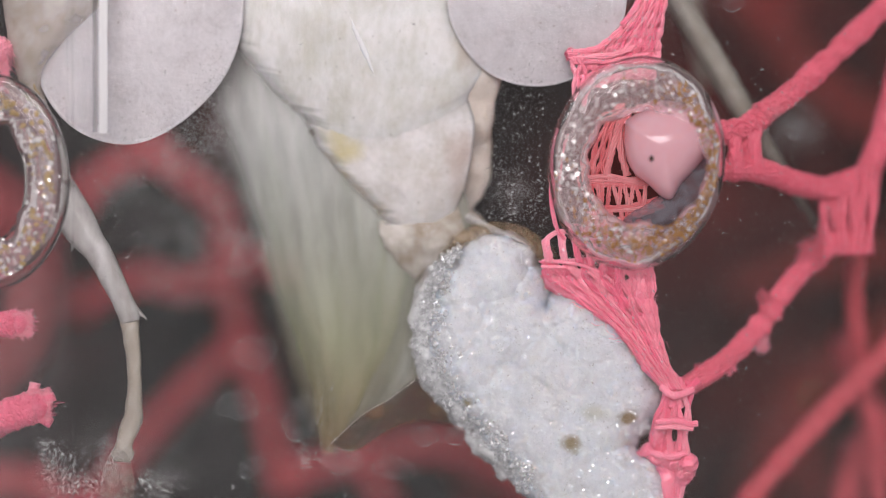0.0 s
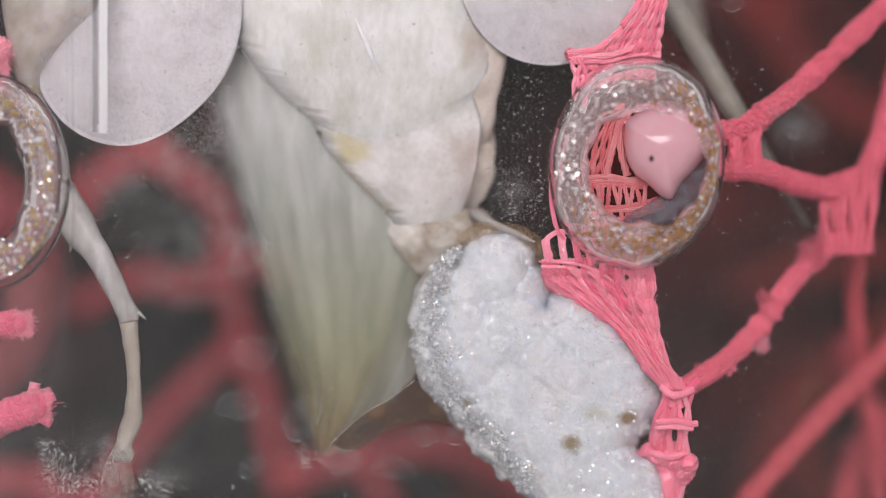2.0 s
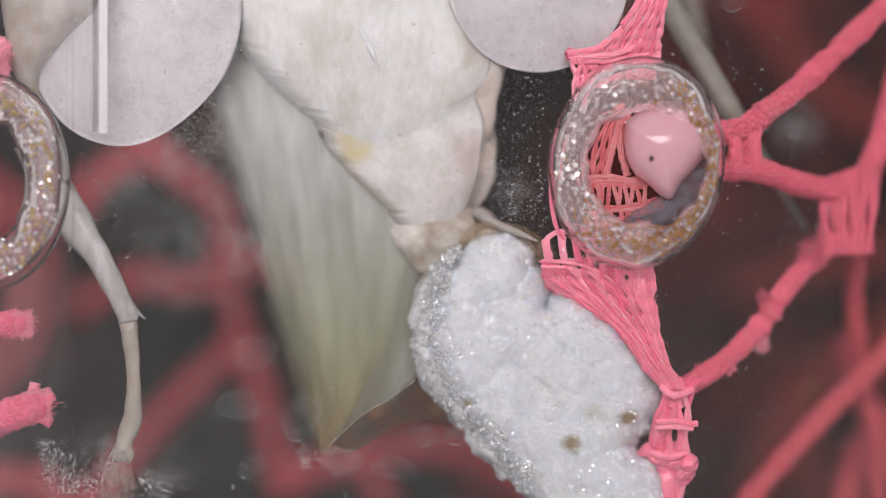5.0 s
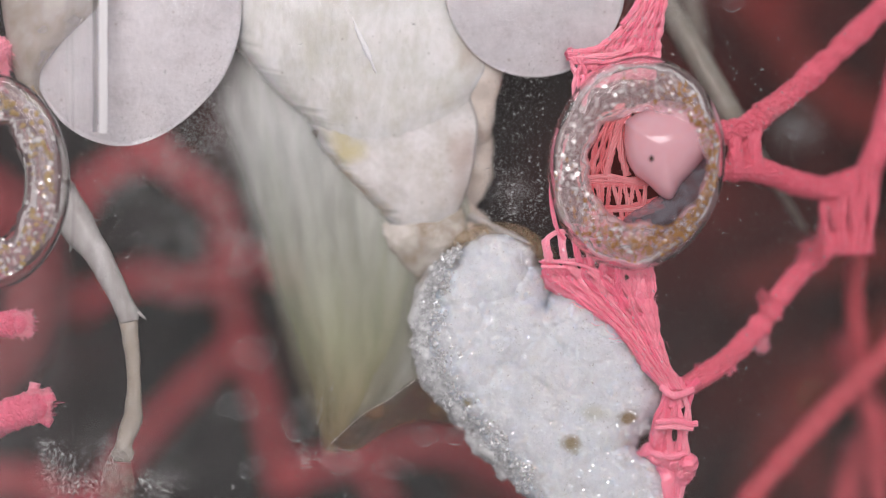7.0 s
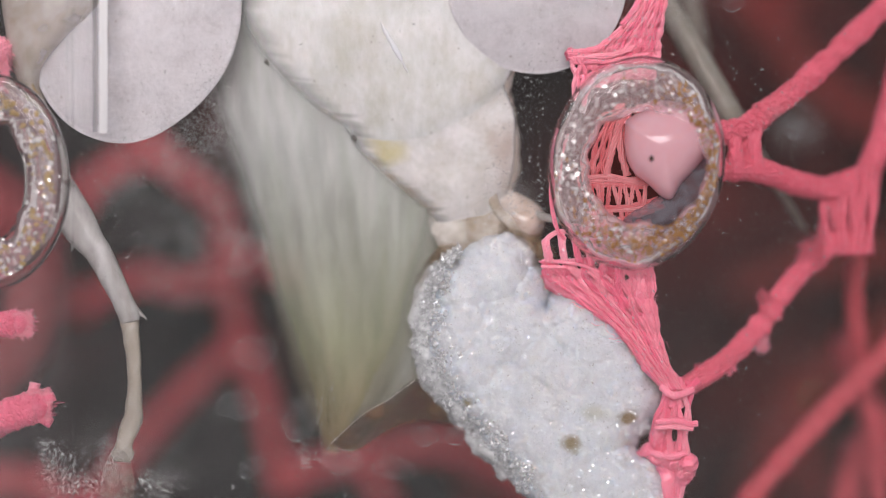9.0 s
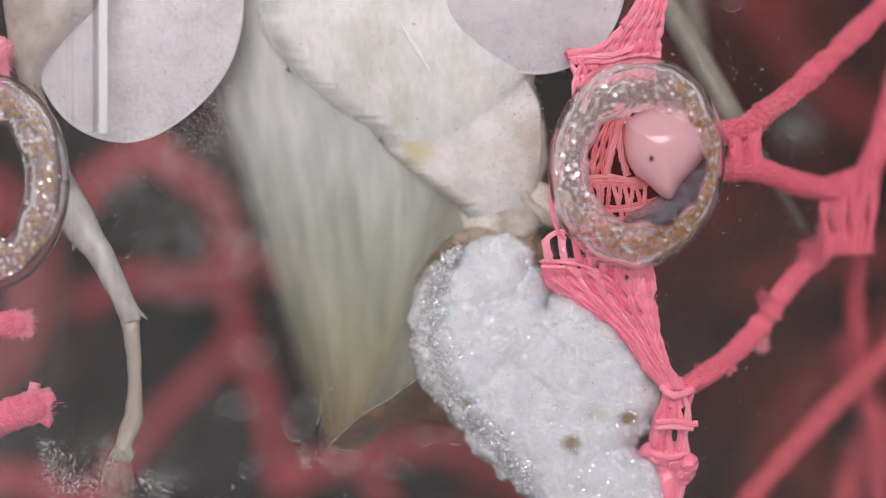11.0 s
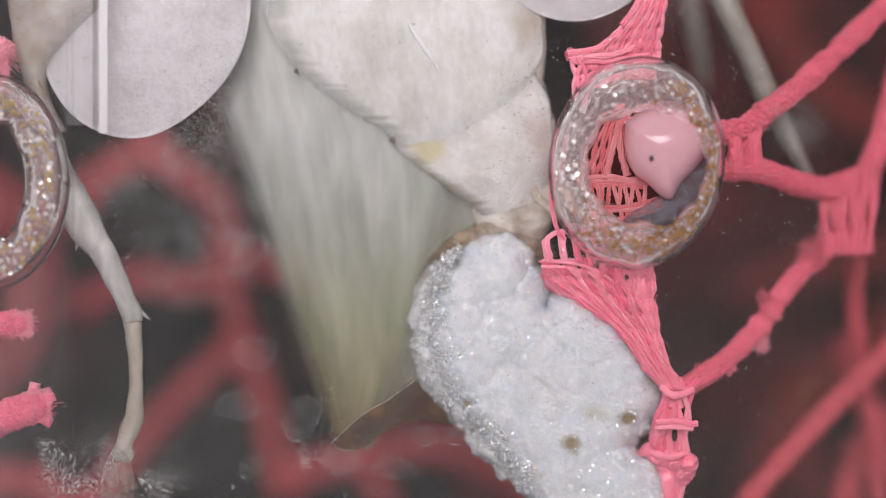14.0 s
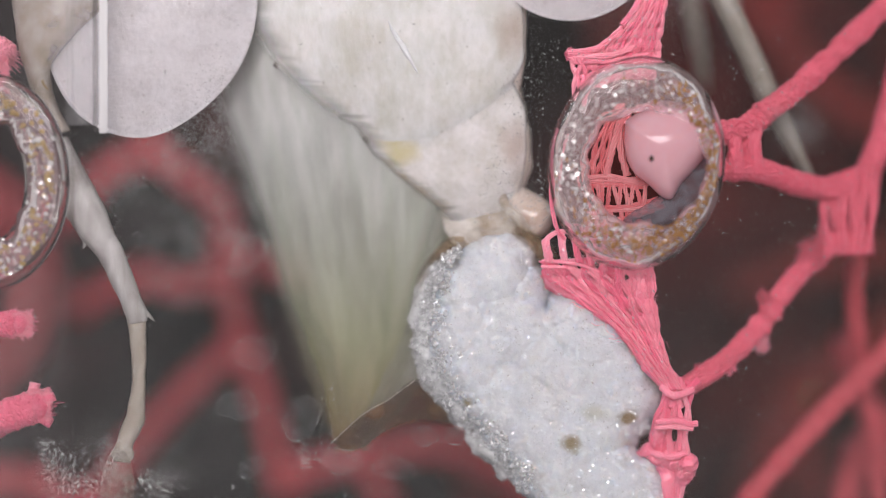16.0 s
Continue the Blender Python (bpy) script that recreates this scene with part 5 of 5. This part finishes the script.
                dd = d + 0.9 * (1 - f) ** 2 + 1.0 * (max(0, 0.3 - f) / 0.3) ** 2 + pleat + 0.04 * noise.noise(Vector((f * 5 + 1.6 * s, 2.0 * s, 3.0))) + 2.6 * s ** 2
                verts.append(P(q[0], q[1], dd))
                across.append(f)
                along.append(s)
                dense.append(min(1.0, 0.02 + (f + 0.02 * noise.noise(Vector((s * 9, 1, 0)))) / (0.10 + 0.05 * s), 0.03 + (1 - f) / (0.05 + 0.42 * s * s)))
        for i in range(n - 1):
            for k in range(m - 1):
                faces.append((i * m + k, i * m + k + 1, (i + 1) * m + k + 1, (i + 1) * m + k))
        ob = mesh_ob(name, verts, faces, mat, body, label)
        for key, values in (("across", across), ("along", along), ("dense", dense)):
            ob.data.attributes.new(key, "FLOAT", "POINT").data.foreach_set("value", values)
        return ob
    parts["wing"] = wing("wing", ([(345, -60), (352, 110), (395, 270), (440, 420), (490, 580), (530, 710), (568, 800)], [(760, -60), (775, 110), (790, 270), (780, 400), (752, 530), (700, 668), (606, 806)]), 1.95, WING, "translucent greenish white folded wing")
    parts["hind_wing"] = wing("hind_wing", ([(420, -60), (440, 110), (480, 270), (520, 420), (550, 560), (566, 680), (584, 780)], [(770, -60), (780, 110), (802, 270), (834, 400), (806, 520), (742, 664), (622, 802)]), 2.35, HIND_WING, "thin grey translucent hind wing")
    parts["left_lobe"] = lobe("leg_lobe", 245, 34, 221, 1.6, body, 0.84, 0.0, 0.12)
    parts["right_lobe"] = lobe("leg_lobe", 950, -4, 158, 1.25, body, nod=0.9)
    parts["haunch"] = lofted("leg_joint", [(-10, -80, 235, -80, 1.5, 1.4, 0), (6, -10, 215, -25, 1.45, 1.4, 0), (14, 45, 176, 20, 1.4, 1.35, 0), (20, 95, 118, 75, 1.4, 1.25, 0), (34, 140, 78, 128, 1.6, 1.1, 0), (50, 190, 84, 184, 2.0, 0.8, 0), (80, 245, 112, 240, 2.4, 0.6, 0)], HAUNCH, body,
                             "brownish translucent leg joint", rings=50, sides=40, lumps=((0.12, 3.0), (0.03, 0.6)))
    parts["shin"] = lofted("shin", [(30, 260, 90, 250, 2.4, 0.9, 0), (60, 320, 128, 312, 2.0, 0.9, 0), (92, 384, 162, 370, 1.6, 0.7, 0), (126, 430, 186, 420, 1.4, 0.6, 0), (160, 468, 207, 456, 1.3, 0.5, 0), (190, 520, 228, 508, 1.2, 0.45, 0), (207, 552, 246, 545, 1.2, 0.42, 0), (214, 574, 248, 566, 1.2, 0.3, 0)],
                           SHIN, body, "pale translucent flattened shin", rings=60, sides=26, lumps=((0.06, 0.9), (0.02, 0.3)))
    parts["foot"] = lofted("foot", [(212, 556, 246, 556, 1.25, 0.25, 0), (218, 590, 248, 588, 1.2, 0.32, 0), (225, 640, 251, 640, 1.1, 0.32, 0), (227, 690, 252, 690, 1.05, 0.32, 0), (221, 728, 253, 738, 1.0, 0.36, 0), (215, 752, 250, 758, 0.95, 0.3, 0), (208, 780, 236, 786, 0.8, 0.3, 0), (198, 802, 240, 804, 0.7, 0.26, 0), (204, 816, 230, 818, 0.6, 0.15, 0)],
                           FOOT, body, "tan jointed foot", rings=60, sides=22, lumps=((0.08, 0.6), (0.03, 0.25)))
    for a, b, w, limb_part in [((238, 545, 1.2), (262, 566, 1.1), 12, "shin"), ((135, 420, 1.5), (128, 446, 1.4), 14, "shin"), ((240, 735, 1.0), (254, 750, 0.9), 10, "foot")]:
        v, f = [], []
        tube(v, f, [P(*a), (P(*a) + P(*b)) / 2, P(*b)], [mm(w) / 2, mm(w) / 3, mm(1) / 2], 8)
        mesh_ob("spur", v, f, LEG, parts[limb_part])
    limb("claw", [(66, 130, 0.9, 5), (61, 142, 0.8, 5), (63, 156, 0.8, 5), (72, 168, 0.9, 3)], BROWN, parts["haunch"], "thin dark hooked claw")
    parts["right_shin"] = limb("shin", [(1150, -90, 5.2, 50), (1197, 0, 5.0, 46), (1255, 95, 5.0, 46), (1310, 190, 5.0, 44), (1360, 268, 5.4, 30), (1402, 332, 6.4, 17), (1440, 394, 7.0, 9)], LEG_DARK, body, "dull grey shin")
    limb("far_shin", [(1208, -80, 15, 34), (1224, 20, 15, 34), (1240, 110, 15.5, 26), (1246, 160, 16, 12)], LEG_DARK, body, "grey shin deep in the box")
    parts["cercus"] = limb("cercus", [(925, 356, 3.4, 17), (972, 372, 2.3, 16), (1016, 384, 1.7, 11), (1048, 394, 1.6, 3)], LEG, body, "thin brownish tail feeler")
    return parts


def about(p, degrees, du=0.0, dv=0.0, d=0.0):
    """A turn in the plane of the pane about p, with a shift in view pixels at depth d."""
    k = (EYE + d) / EYE / UNIT / 1000
    return Matrix.Translation((du * k, 0, -dv * k)) @ Matrix.Translation(p) @ Matrix.Rotation(radians(degrees), 4, "Y") @ Matrix.Translation(-p)


# ---------------------------------------------------------------- traces on the pane
def traces():
    rnd = random.Random(21)
    for i, (u, v, a, b, lean) in enumerate([(453, 622, 43, 26, 0.1), (421, 719, 40, 25, 0), (535, 742, 36, 36, 0.3), (602, 814, 36, 24, -0.2), (700, 828, 36, 21, -0.2), (752, 772, 22, 18, 0),
                                         (445, 826, 24, 16, 0.4), (438, 452, 34, 34, 0.5), (805, 772, 16, 14, 0), (1298, 0, 20, 22, 0.2)]):
        loop = []
        for k in range(48):
            w = 2 * math.pi * k / 48
            j = 1 + 0.3 * noise.noise(Vector((math.cos(w) * 1.4, math.sin(w) * 1.4, i * 3.1))) + 0.03 * noise.noise(Vector((math.cos(w) * 5, math.sin(w) * 5, i * 1.7)))
            loop.append((u + a * j * math.cos(w + lean), v + b * j * math.sin(w)))
        t = empty("dried_drop", "dried droplet mark on the clear pane", "stain", "dried droplet marks")
        verts, faces = [], []
        for k, (x, y) in enumerate(loop):
            th = 0.35 + 1.5 * abs(noise.noise(Vector((k * 0.35, i, 0))))
            cx, cy = u, v
            L = math.hypot(x - cx, y - cy)
            for e, dd in ((-th, 0.06), (0, 0.09), (th, 0.06)):
                verts.append(P(cx + (x - cx) * (1 + e / L), cy + (y - cy) * (1 + e / L), dd))
        for k in range(48):
            k2 = (k + 1) % 48
            for e in (0, 1):
                faces.append((k * 3 + e, k2 * 3 + e, k2 * 3 + e + 1, k * 3 + e + 1))
        mesh_ob("rim", verts, faces, DRIED_EDGE, t)
        mesh_ob("film", [P(x, y, 0.05) for x, y in loop] + [P(u, v, 0.05)], [(k, (k + 1) % 48, 48) for k in range(48)], DRIED_FILM, t)
    # dust: loose specks all over, denser smears in places
    verts, faces = [], []
    def speck(u, v, r, long=1.0, d=0.05):
        w = rnd.random() * math.pi
        base = len(verts)
        c = P(u, v, d)
        n = 6
        for k in range(n):
            q = 2 * math.pi * k / n
            j = rnd.uniform(0.6, 1.2)
            x, y = r * long * j * math.cos(q), r * j * math.sin(q)
            verts.append(c + Vector((mm(x * math.cos(w) - y * math.sin(w)), 0, mm(x * math.sin(w) + y * math.cos(w)))))
        verts.append(c + Vector((0, mm(r) * 0.5, 0)))
        for k in range(n):
            faces.append((base + k, base + (k + 1) % n, base + n))
    for i in range(3600):
        speck(rnd.uniform(120, 1568), rnd.uniform(0, 882), abs(rnd.gauss(0.1, 0.4)) + 0.3 + (1.3 if i % 24 == 0 else 0), rnd.choice((1, 1, 1, 1, 1, 2, 3)))
    smears = ((260, 260, 70, 40, 800, 0.6), (330, 330, 80, 60, 900, 0.6), (385, 215, 26, 60, 1100, 0.4), (290, 250, 60, 16, 500, 0.5), (420, 390, 30, 40, 350, 0.6), (878, 345, 34, 30, 260, 0.5), (900, 240, 30, 80, 300, 0.5), (390, 170, 24, 40, 700, 0.55), (350, 250, 40, 50, 700, 0.55), (250, 320, 70, 50, 900, 0.4), (400, 330, 24, 60, 700, 0.5), (300, 400, 90, 30, 500, 0.5), (170, 320, 30, 50, 400, 0.5),
                              )
    smears += ((1405, 225, 30, 36, 800, 0.4), (1330, 110, 60, 60, 160, 0.8), (1290, 380, 40, 60, 160, 0.7), (1420, 420, 60, 40, 160, 0.7), (690, 740, 70, 40, 220, 0.8), (330, 700, 180, 130, 1500, 0.6), (90, 560, 60, 200, 260, 0.5), (280, 480, 110, 110, 500, 0.35), (1440, 470, 90, 110, 700, 0.4), (1350, 700, 100, 100, 500, 0.4), (1260, 60, 60, 60, 160, 0.5), (520, 820, 160, 50, 300, 0.7), (960, 100, 30, 60, 140, 0.8), (1300, 560, 120, 140, 700, 0.6), (560, 800, 40, 30, 160, 0.9), (330, 400, 120, 120, 160, 0.4))
    for cu, cv, su, sv, n, r in smears:
        for i in range(n):
            speck(rnd.gauss(cu, su), rnd.gauss(cv, sv), abs(rnd.gauss(0, r * 0.8)) + 0.35, rnd.choice((1, 1, 1, 2)))
    for cu, cv, su, sv, n in ((908, 348, 16, 16, 40), (915, 235, 20, 40, 30), (955, 330, 12, 50, 50), (885, 300, 14, 24, 40), (930, 180, 24, 30, 40), (900, 380, 30, 10, 50), (1300, 130, 50, 50, 20), (1420, 190, 40, 30, 30), (560, 800, 60, 30, 30), (300, 420, 90, 60, 24), (430, 560, 60, 120, 24), (40, 650, 40, 60, 20)):
        for i in range(n):
            speck(rnd.gauss(cu, su), rnd.gauss(cv, sv), rnd.uniform(0.8, 2.3), rnd.choice((1, 1, 1.6)))
    for u, v, a, b, lean in ((385, 235, 46, 110, 0.25), (300, 285, 120, 60, -0.35), (420, 400, 40, 90, 0.1), (1405, 225, 62, 56, 0.3), (905, 345, 40, 50, 0.2), (210, 330, 60, 60, 0.1), (350, 450, 130, 130, 0.4), (200, 800, 85, 70, 0.1), (190, 815, 60, 60, 0.7), (300, 825, 65, 55, 0.2)):
        vs, fs, dense, n, m = [], [], [], 48, 16
        for i in range(m):
            for k in range(n):
                w, f = 2 * math.pi * k / n, i / (m - 1)
                j = f * (1 + 0.35 * noise.noise(Vector((math.cos(w) * 1.3, math.sin(w) * 1.3, u * 0.1))))
                x, y = a * j * math.cos(w), b * j * math.sin(w)
                vs.append(P(u + x * math.cos(lean) - y * math.sin(lean), v + x * math.sin(lean) + y * math.cos(lean), 0.03))
                dense.append((1 - f) ** 0.8)
        fs = [(i * n + k, i * n + (k + 1) % n, (i + 1) * n + (k + 1) % n, (i + 1) * n + k) for i in range(m - 1) for k in range(n)]
        ob = mesh_ob("dust_smear", vs, fs, DUST_SMEAR)
        ob.data.attributes.new("dense", "FLOAT", "POINT").data.foreach_set("value", dense)
        tagged(ob, "grey smear of fine dust on the clear pane", "dust", "dust smears")
    tagged(mesh_ob("dust", verts, faces, DUST_FILM, None, "", False), "pale dust and scratches on the inner pane face", "dust", kind="stuff")
    verts, faces = [], []
    for cu, cv, su, sv, n in ((100, 815, 14, 14, 320), (118, 850, 22, 18, 480), (160, 858, 30, 18, 500), (205, 835, 14, 26, 480), (272, 862, 16, 14, 560), (540, 812, 6, 9, 120), (80, 790, 8, 8, 120)):
        for i in range(n):
            speck(rnd.gauss(cu, su * 1.2), rnd.gauss(cv, sv * 1.2), abs(rnd.gauss(0, 0.8)) + 0.4, rnd.choice((1, 1, 2)))
        for i in range(n // 6):
            speck(rnd.gauss(cu, su * 1.1), rnd.gauss(cv, sv * 1.1), rnd.uniform(0.9, 2.2), rnd.choice((1, 1.5, 3)))
    tagged(mesh_ob("dried_froth", verts, faces, CRUST, None, "", False), "crusty white dried froth round the foot", "dried froth", kind="stuff")
    stain = [(196, 800), (222, 798), (236, 830), (240, 870), (226, 900), (196, 900), (178, 870), (184, 830)]
    ring = spline(stain + stain[:1], 40)[:-1]
    t = mesh_ob("brown_stain", [P(x, y, 0.25) for x, y in ring] + [P(210, 850, 0.12)], [(k, (k + 1) % len(ring), len(ring)) for k in range(len(ring))], FOOT_STAIN)
    tagged(t, "brownish sticky stain round the foot", "stain")
    ring = spline([(1404, 700), (1418, 676), (1446, 664), (1452, 682), (1438, 712), (1414, 726), (1404, 700)], 30)[:-1]
    t = mesh_ob("brown_stain", [P(x, y, 0.10) for x, y in ring] + [P(1428, 694, 0.05)], [(k, (k + 1) % len(ring), len(ring)) for k in range(len(ring))], ORANGE_STAIN)
    tagged(t, "small orange-brown dried stain on the clear pane", "stain")
    # strips added to paint the ridge's haze, dark lines and highlight; no real tape
    tape = empty("ridge_lines", "added strips that paint haze and lines of the pane's ridge", "tape")
    def strip(name, u0, u1, v1, d, mat, label):
        vs, fs = [], []
        rows = [-1500 + (v1 + 1500) * k / 40 for k in range(41)]
        for k, v in enumerate(rows):
            wob = 2.0 * noise.noise(Vector((v * 0.02, u0, 0)))
            for u in (u0 + wob, (u0 + u1) / 2, u1 + wob):
                vs += [P(u, v, d)]
        for k in range(40):
            for e in (0, 1):
                a = k * 3 + e
                fs.append((a, a + 1, a + 4, a + 3))
        mesh_ob(name, vs, fs, mat, tape, label)
    strip("film", 116, 164, 222, -0.812, RIDGE_HAZE, "milky haze painted along the ridge")
    strip("film", -300, 122, 1500, -0.808, CORNER_HAZE, "thin haze painted left of the corner")
    strip("corner_dark_line", 126, 131, 1500, -0.81, CORNER_LINE, "faint upright dark line painted for the corner")
    strip("crease", 164, 172, 234, -0.816, RIDGE_DARK, "dark refraction line painted by the ridge")
    strip("edge", 175, 190, 236, -0.816, RIDGE_BRIGHT, "ridge highlight painted white")
    # brown wet film under the wing tip, the glints of its upper edge painted pale
    out = [(585, 785), (640, 735), (690, 705), (735, 672), (775, 690), (800, 725), (800, 752), (752, 742), (690, 762), (626, 800)]
    film = spline(out + out[:1], 60)[:-1]
    t = empty("wet_film", "brown wet film between pane and egg case", "liquid film")
    verts = [P(x, y, 3.6) for x, y in film] + [P(700, 735, 3.6)]
    mesh_ob("film", verts, [(k, (k + 1) % len(film), len(film)) for k in range(len(film))], WET_BROWN, t)
    verts, faces = [], []
    tube(verts, faces, [P(x, y, 0.08) for x, y in spline(out[:4], 24)], [mm(0.12 + 0.4 * rnd.random() ** 2) for _ in range(24)], 6)
    for x, y in spline(out[:4], 60):
        if rnd.random() < 0.3:
            balls(verts, faces, P(x + rnd.gauss(0, 3), y + rnd.gauss(0, 3), 0.08), mm(rnd.uniform(0.4, 1.2)), (1.4, 0.6, 0.8), 0)
    mesh_ob("meniscus", verts, faces, PALE_SPARKLE, t, "wet edge, its glints painted pale")


front_pane()
box_walls()
melted_rim(RIGHT_HOLE, (1127, 289), 148, 182, 0.17, 3, "clear melted plastic rim with bubbles and brown flecks", False)
melted_rim(LEFT_HOLE, (-18, 322), 128, 178, 0.0, 7, "clear melted plastic rim with golden brown bubbles", True)
glue_drop()
front_net()
cut_ends()
back_net()
egg_case()
PARTS = mantis()
traces()


# ---------------------------------------------------------------- what moves
def motions():
    sway = [(0, -85), (0.5, -78), (1, -72), (1.5, -74), (2, -74), (2.5, -74), (3, -78), (3.5, -78), (4, -76), (5.2, -70), (6.3, -72), (6.5, -76), (7, -80), (7.5, -30), (8, -40), (8.5, -34), (8.8, -20), (9, -18), (9.2, -16), (10.3, 10),
            (11.3, 27), (11.5, 26), (12, 16), (12.5, 42), (12.7, 20), (13, 27), (13.5, 50), (14, 42), (14.3, 44), (14.5, 52), (14.7, 42), (15, 23), (15.2, 25), (15.5, 9), (15.7, 10), (16, 0)]
    deg = 180 / math.pi / 650
    for key in ("b", "tip", "cercus"):
        walk(PARTS[key], [(t, about(PIVOT, -x * deg)) for t, x in sway])
    out = [(0, 12, 1.6), (4, 12, 1.6), (6.3, 10, 1.5), (7, 8, 1.0), (7.5, 8, 1.0), (8, 4, 0.3), (8.5, 0, 0), (9.2, 0, 0), (11.3, 2, 0.1), (16, 8, 0)]
    times = sorted({t for t, x in sway} | {t for t, x, y in out})
    def at(rows, t):
        return [float(np.interp(t, [r[0] for r in rows], [r[k] for r in rows])) for k in range(1, len(rows[0]))]
    walk(PARTS["valve"], [(t, about(PIVOT, -at(sway, t)[0] * deg) @ about(PIVOT, 0, -at(out, t)[0], 0, 2.9) @ Matrix.Translation((0, at(out, t)[1] / 1000, 0))) for t in times])
    walk(PARTS["a"], [(t, about(PIVOT, -x * deg * 0.95)) for t, x in sway])
    # the folds swing less far left, to fit the abdomen's outline in the camera's view
    walk(PARTS["fold"], [(t, about(PIVOT, -(x if x > -40 else -40 + (x + 40) * 0.5) * deg)) for t, x in sway])
    walk(PARTS["upper_fold"], [(t, about(PIVOT, -(x if x > -30 else -30 + (x + 30) * 0.2) * deg)) for t, x in sway])
    shift = [(0, 0, 0), (0.5, -8, 8), (1, -8, 8), (1.5, -12, 12), (2, 22, -37), (2.5, 18, -33), (3, 12, -28), (3.5, 15, -23), (4, 5, -25), (6.3, 0, -23), (7, -3, -16), (7.5, 0, -20), (9, 0, -22), (11.3, -3, -21), (12, 5, -25),
             (12.5, 18, -32), (12.7, 10, -33), (13, 62, -114), (13.5, 66, -114), (16, 60, -115)]
    walk(PARTS["right_lobe"], [(t, about(PIVOT, 0, x, y, 2.3)) for t, x, y in shift])
    shift = [(0, 0, 0), (1.5, -2, 2), (3.5, -5, 3), (7, -4, 3), (9, -4, -2), (11.5, 2, -3), (12.5, 6, -4), (14.5, 15, -12), (15.2, 18, -12), (16, 24, -12)]
    walk(PARTS["left_lobe"], [(t, about(PIVOT, 0, x, y, 1.0)) for t, x, y in shift])
    walk(PARTS["haunch"], [(t, about(PIVOT, 0, x * 0.6, y * 0.6, 4.0)) for t, x, y in shift])
    root = P(500, -120, 11)
    wing = [(0, 0), (1.5, -10), (3.5, -12), (7, 3), (9, 4), (12.5, 20), (14.5, 28), (16, 22)]
    for key in ("wing", "hind_wing"):
        walk(PARTS[key], [(t, about(root, -x / 900 * 57.3)) for t, x in wing])
    foot = P(213, 800, 1)
    step = [(0, 0), (2, -2), (3, -3), (7, -2), (9, 0), (11.5, 2), (13, 5), (15, 6), (15.5, 12), (16, 14)]
    for key in ("shin", "foot"):
        walk(PARTS[key], [(t, about(foot, x / 245 * 57.3)) for t, x in step])
    knee = P(1310, 190, 7)
    swing = [(0, 0, 0, 0), (0.5, -5, 3, 0), (1.5, -8, 5, 0), (2.5, -14, 9, 0), (4, -14, 12, 0), (6.5, -17, 14, 0), (11.5, -17, 14, 0), (12.5, -8, 5, 0), (12.8, -4, 4, 0), (13, 48, -10, -5), (13.5, 50, -10, -6), (16, 51, -10, -6)]
    walk(PARTS["right_shin"], [(t, about(knee, -r, x, y, 7.0)) for t, x, y, r in swing])


motions()
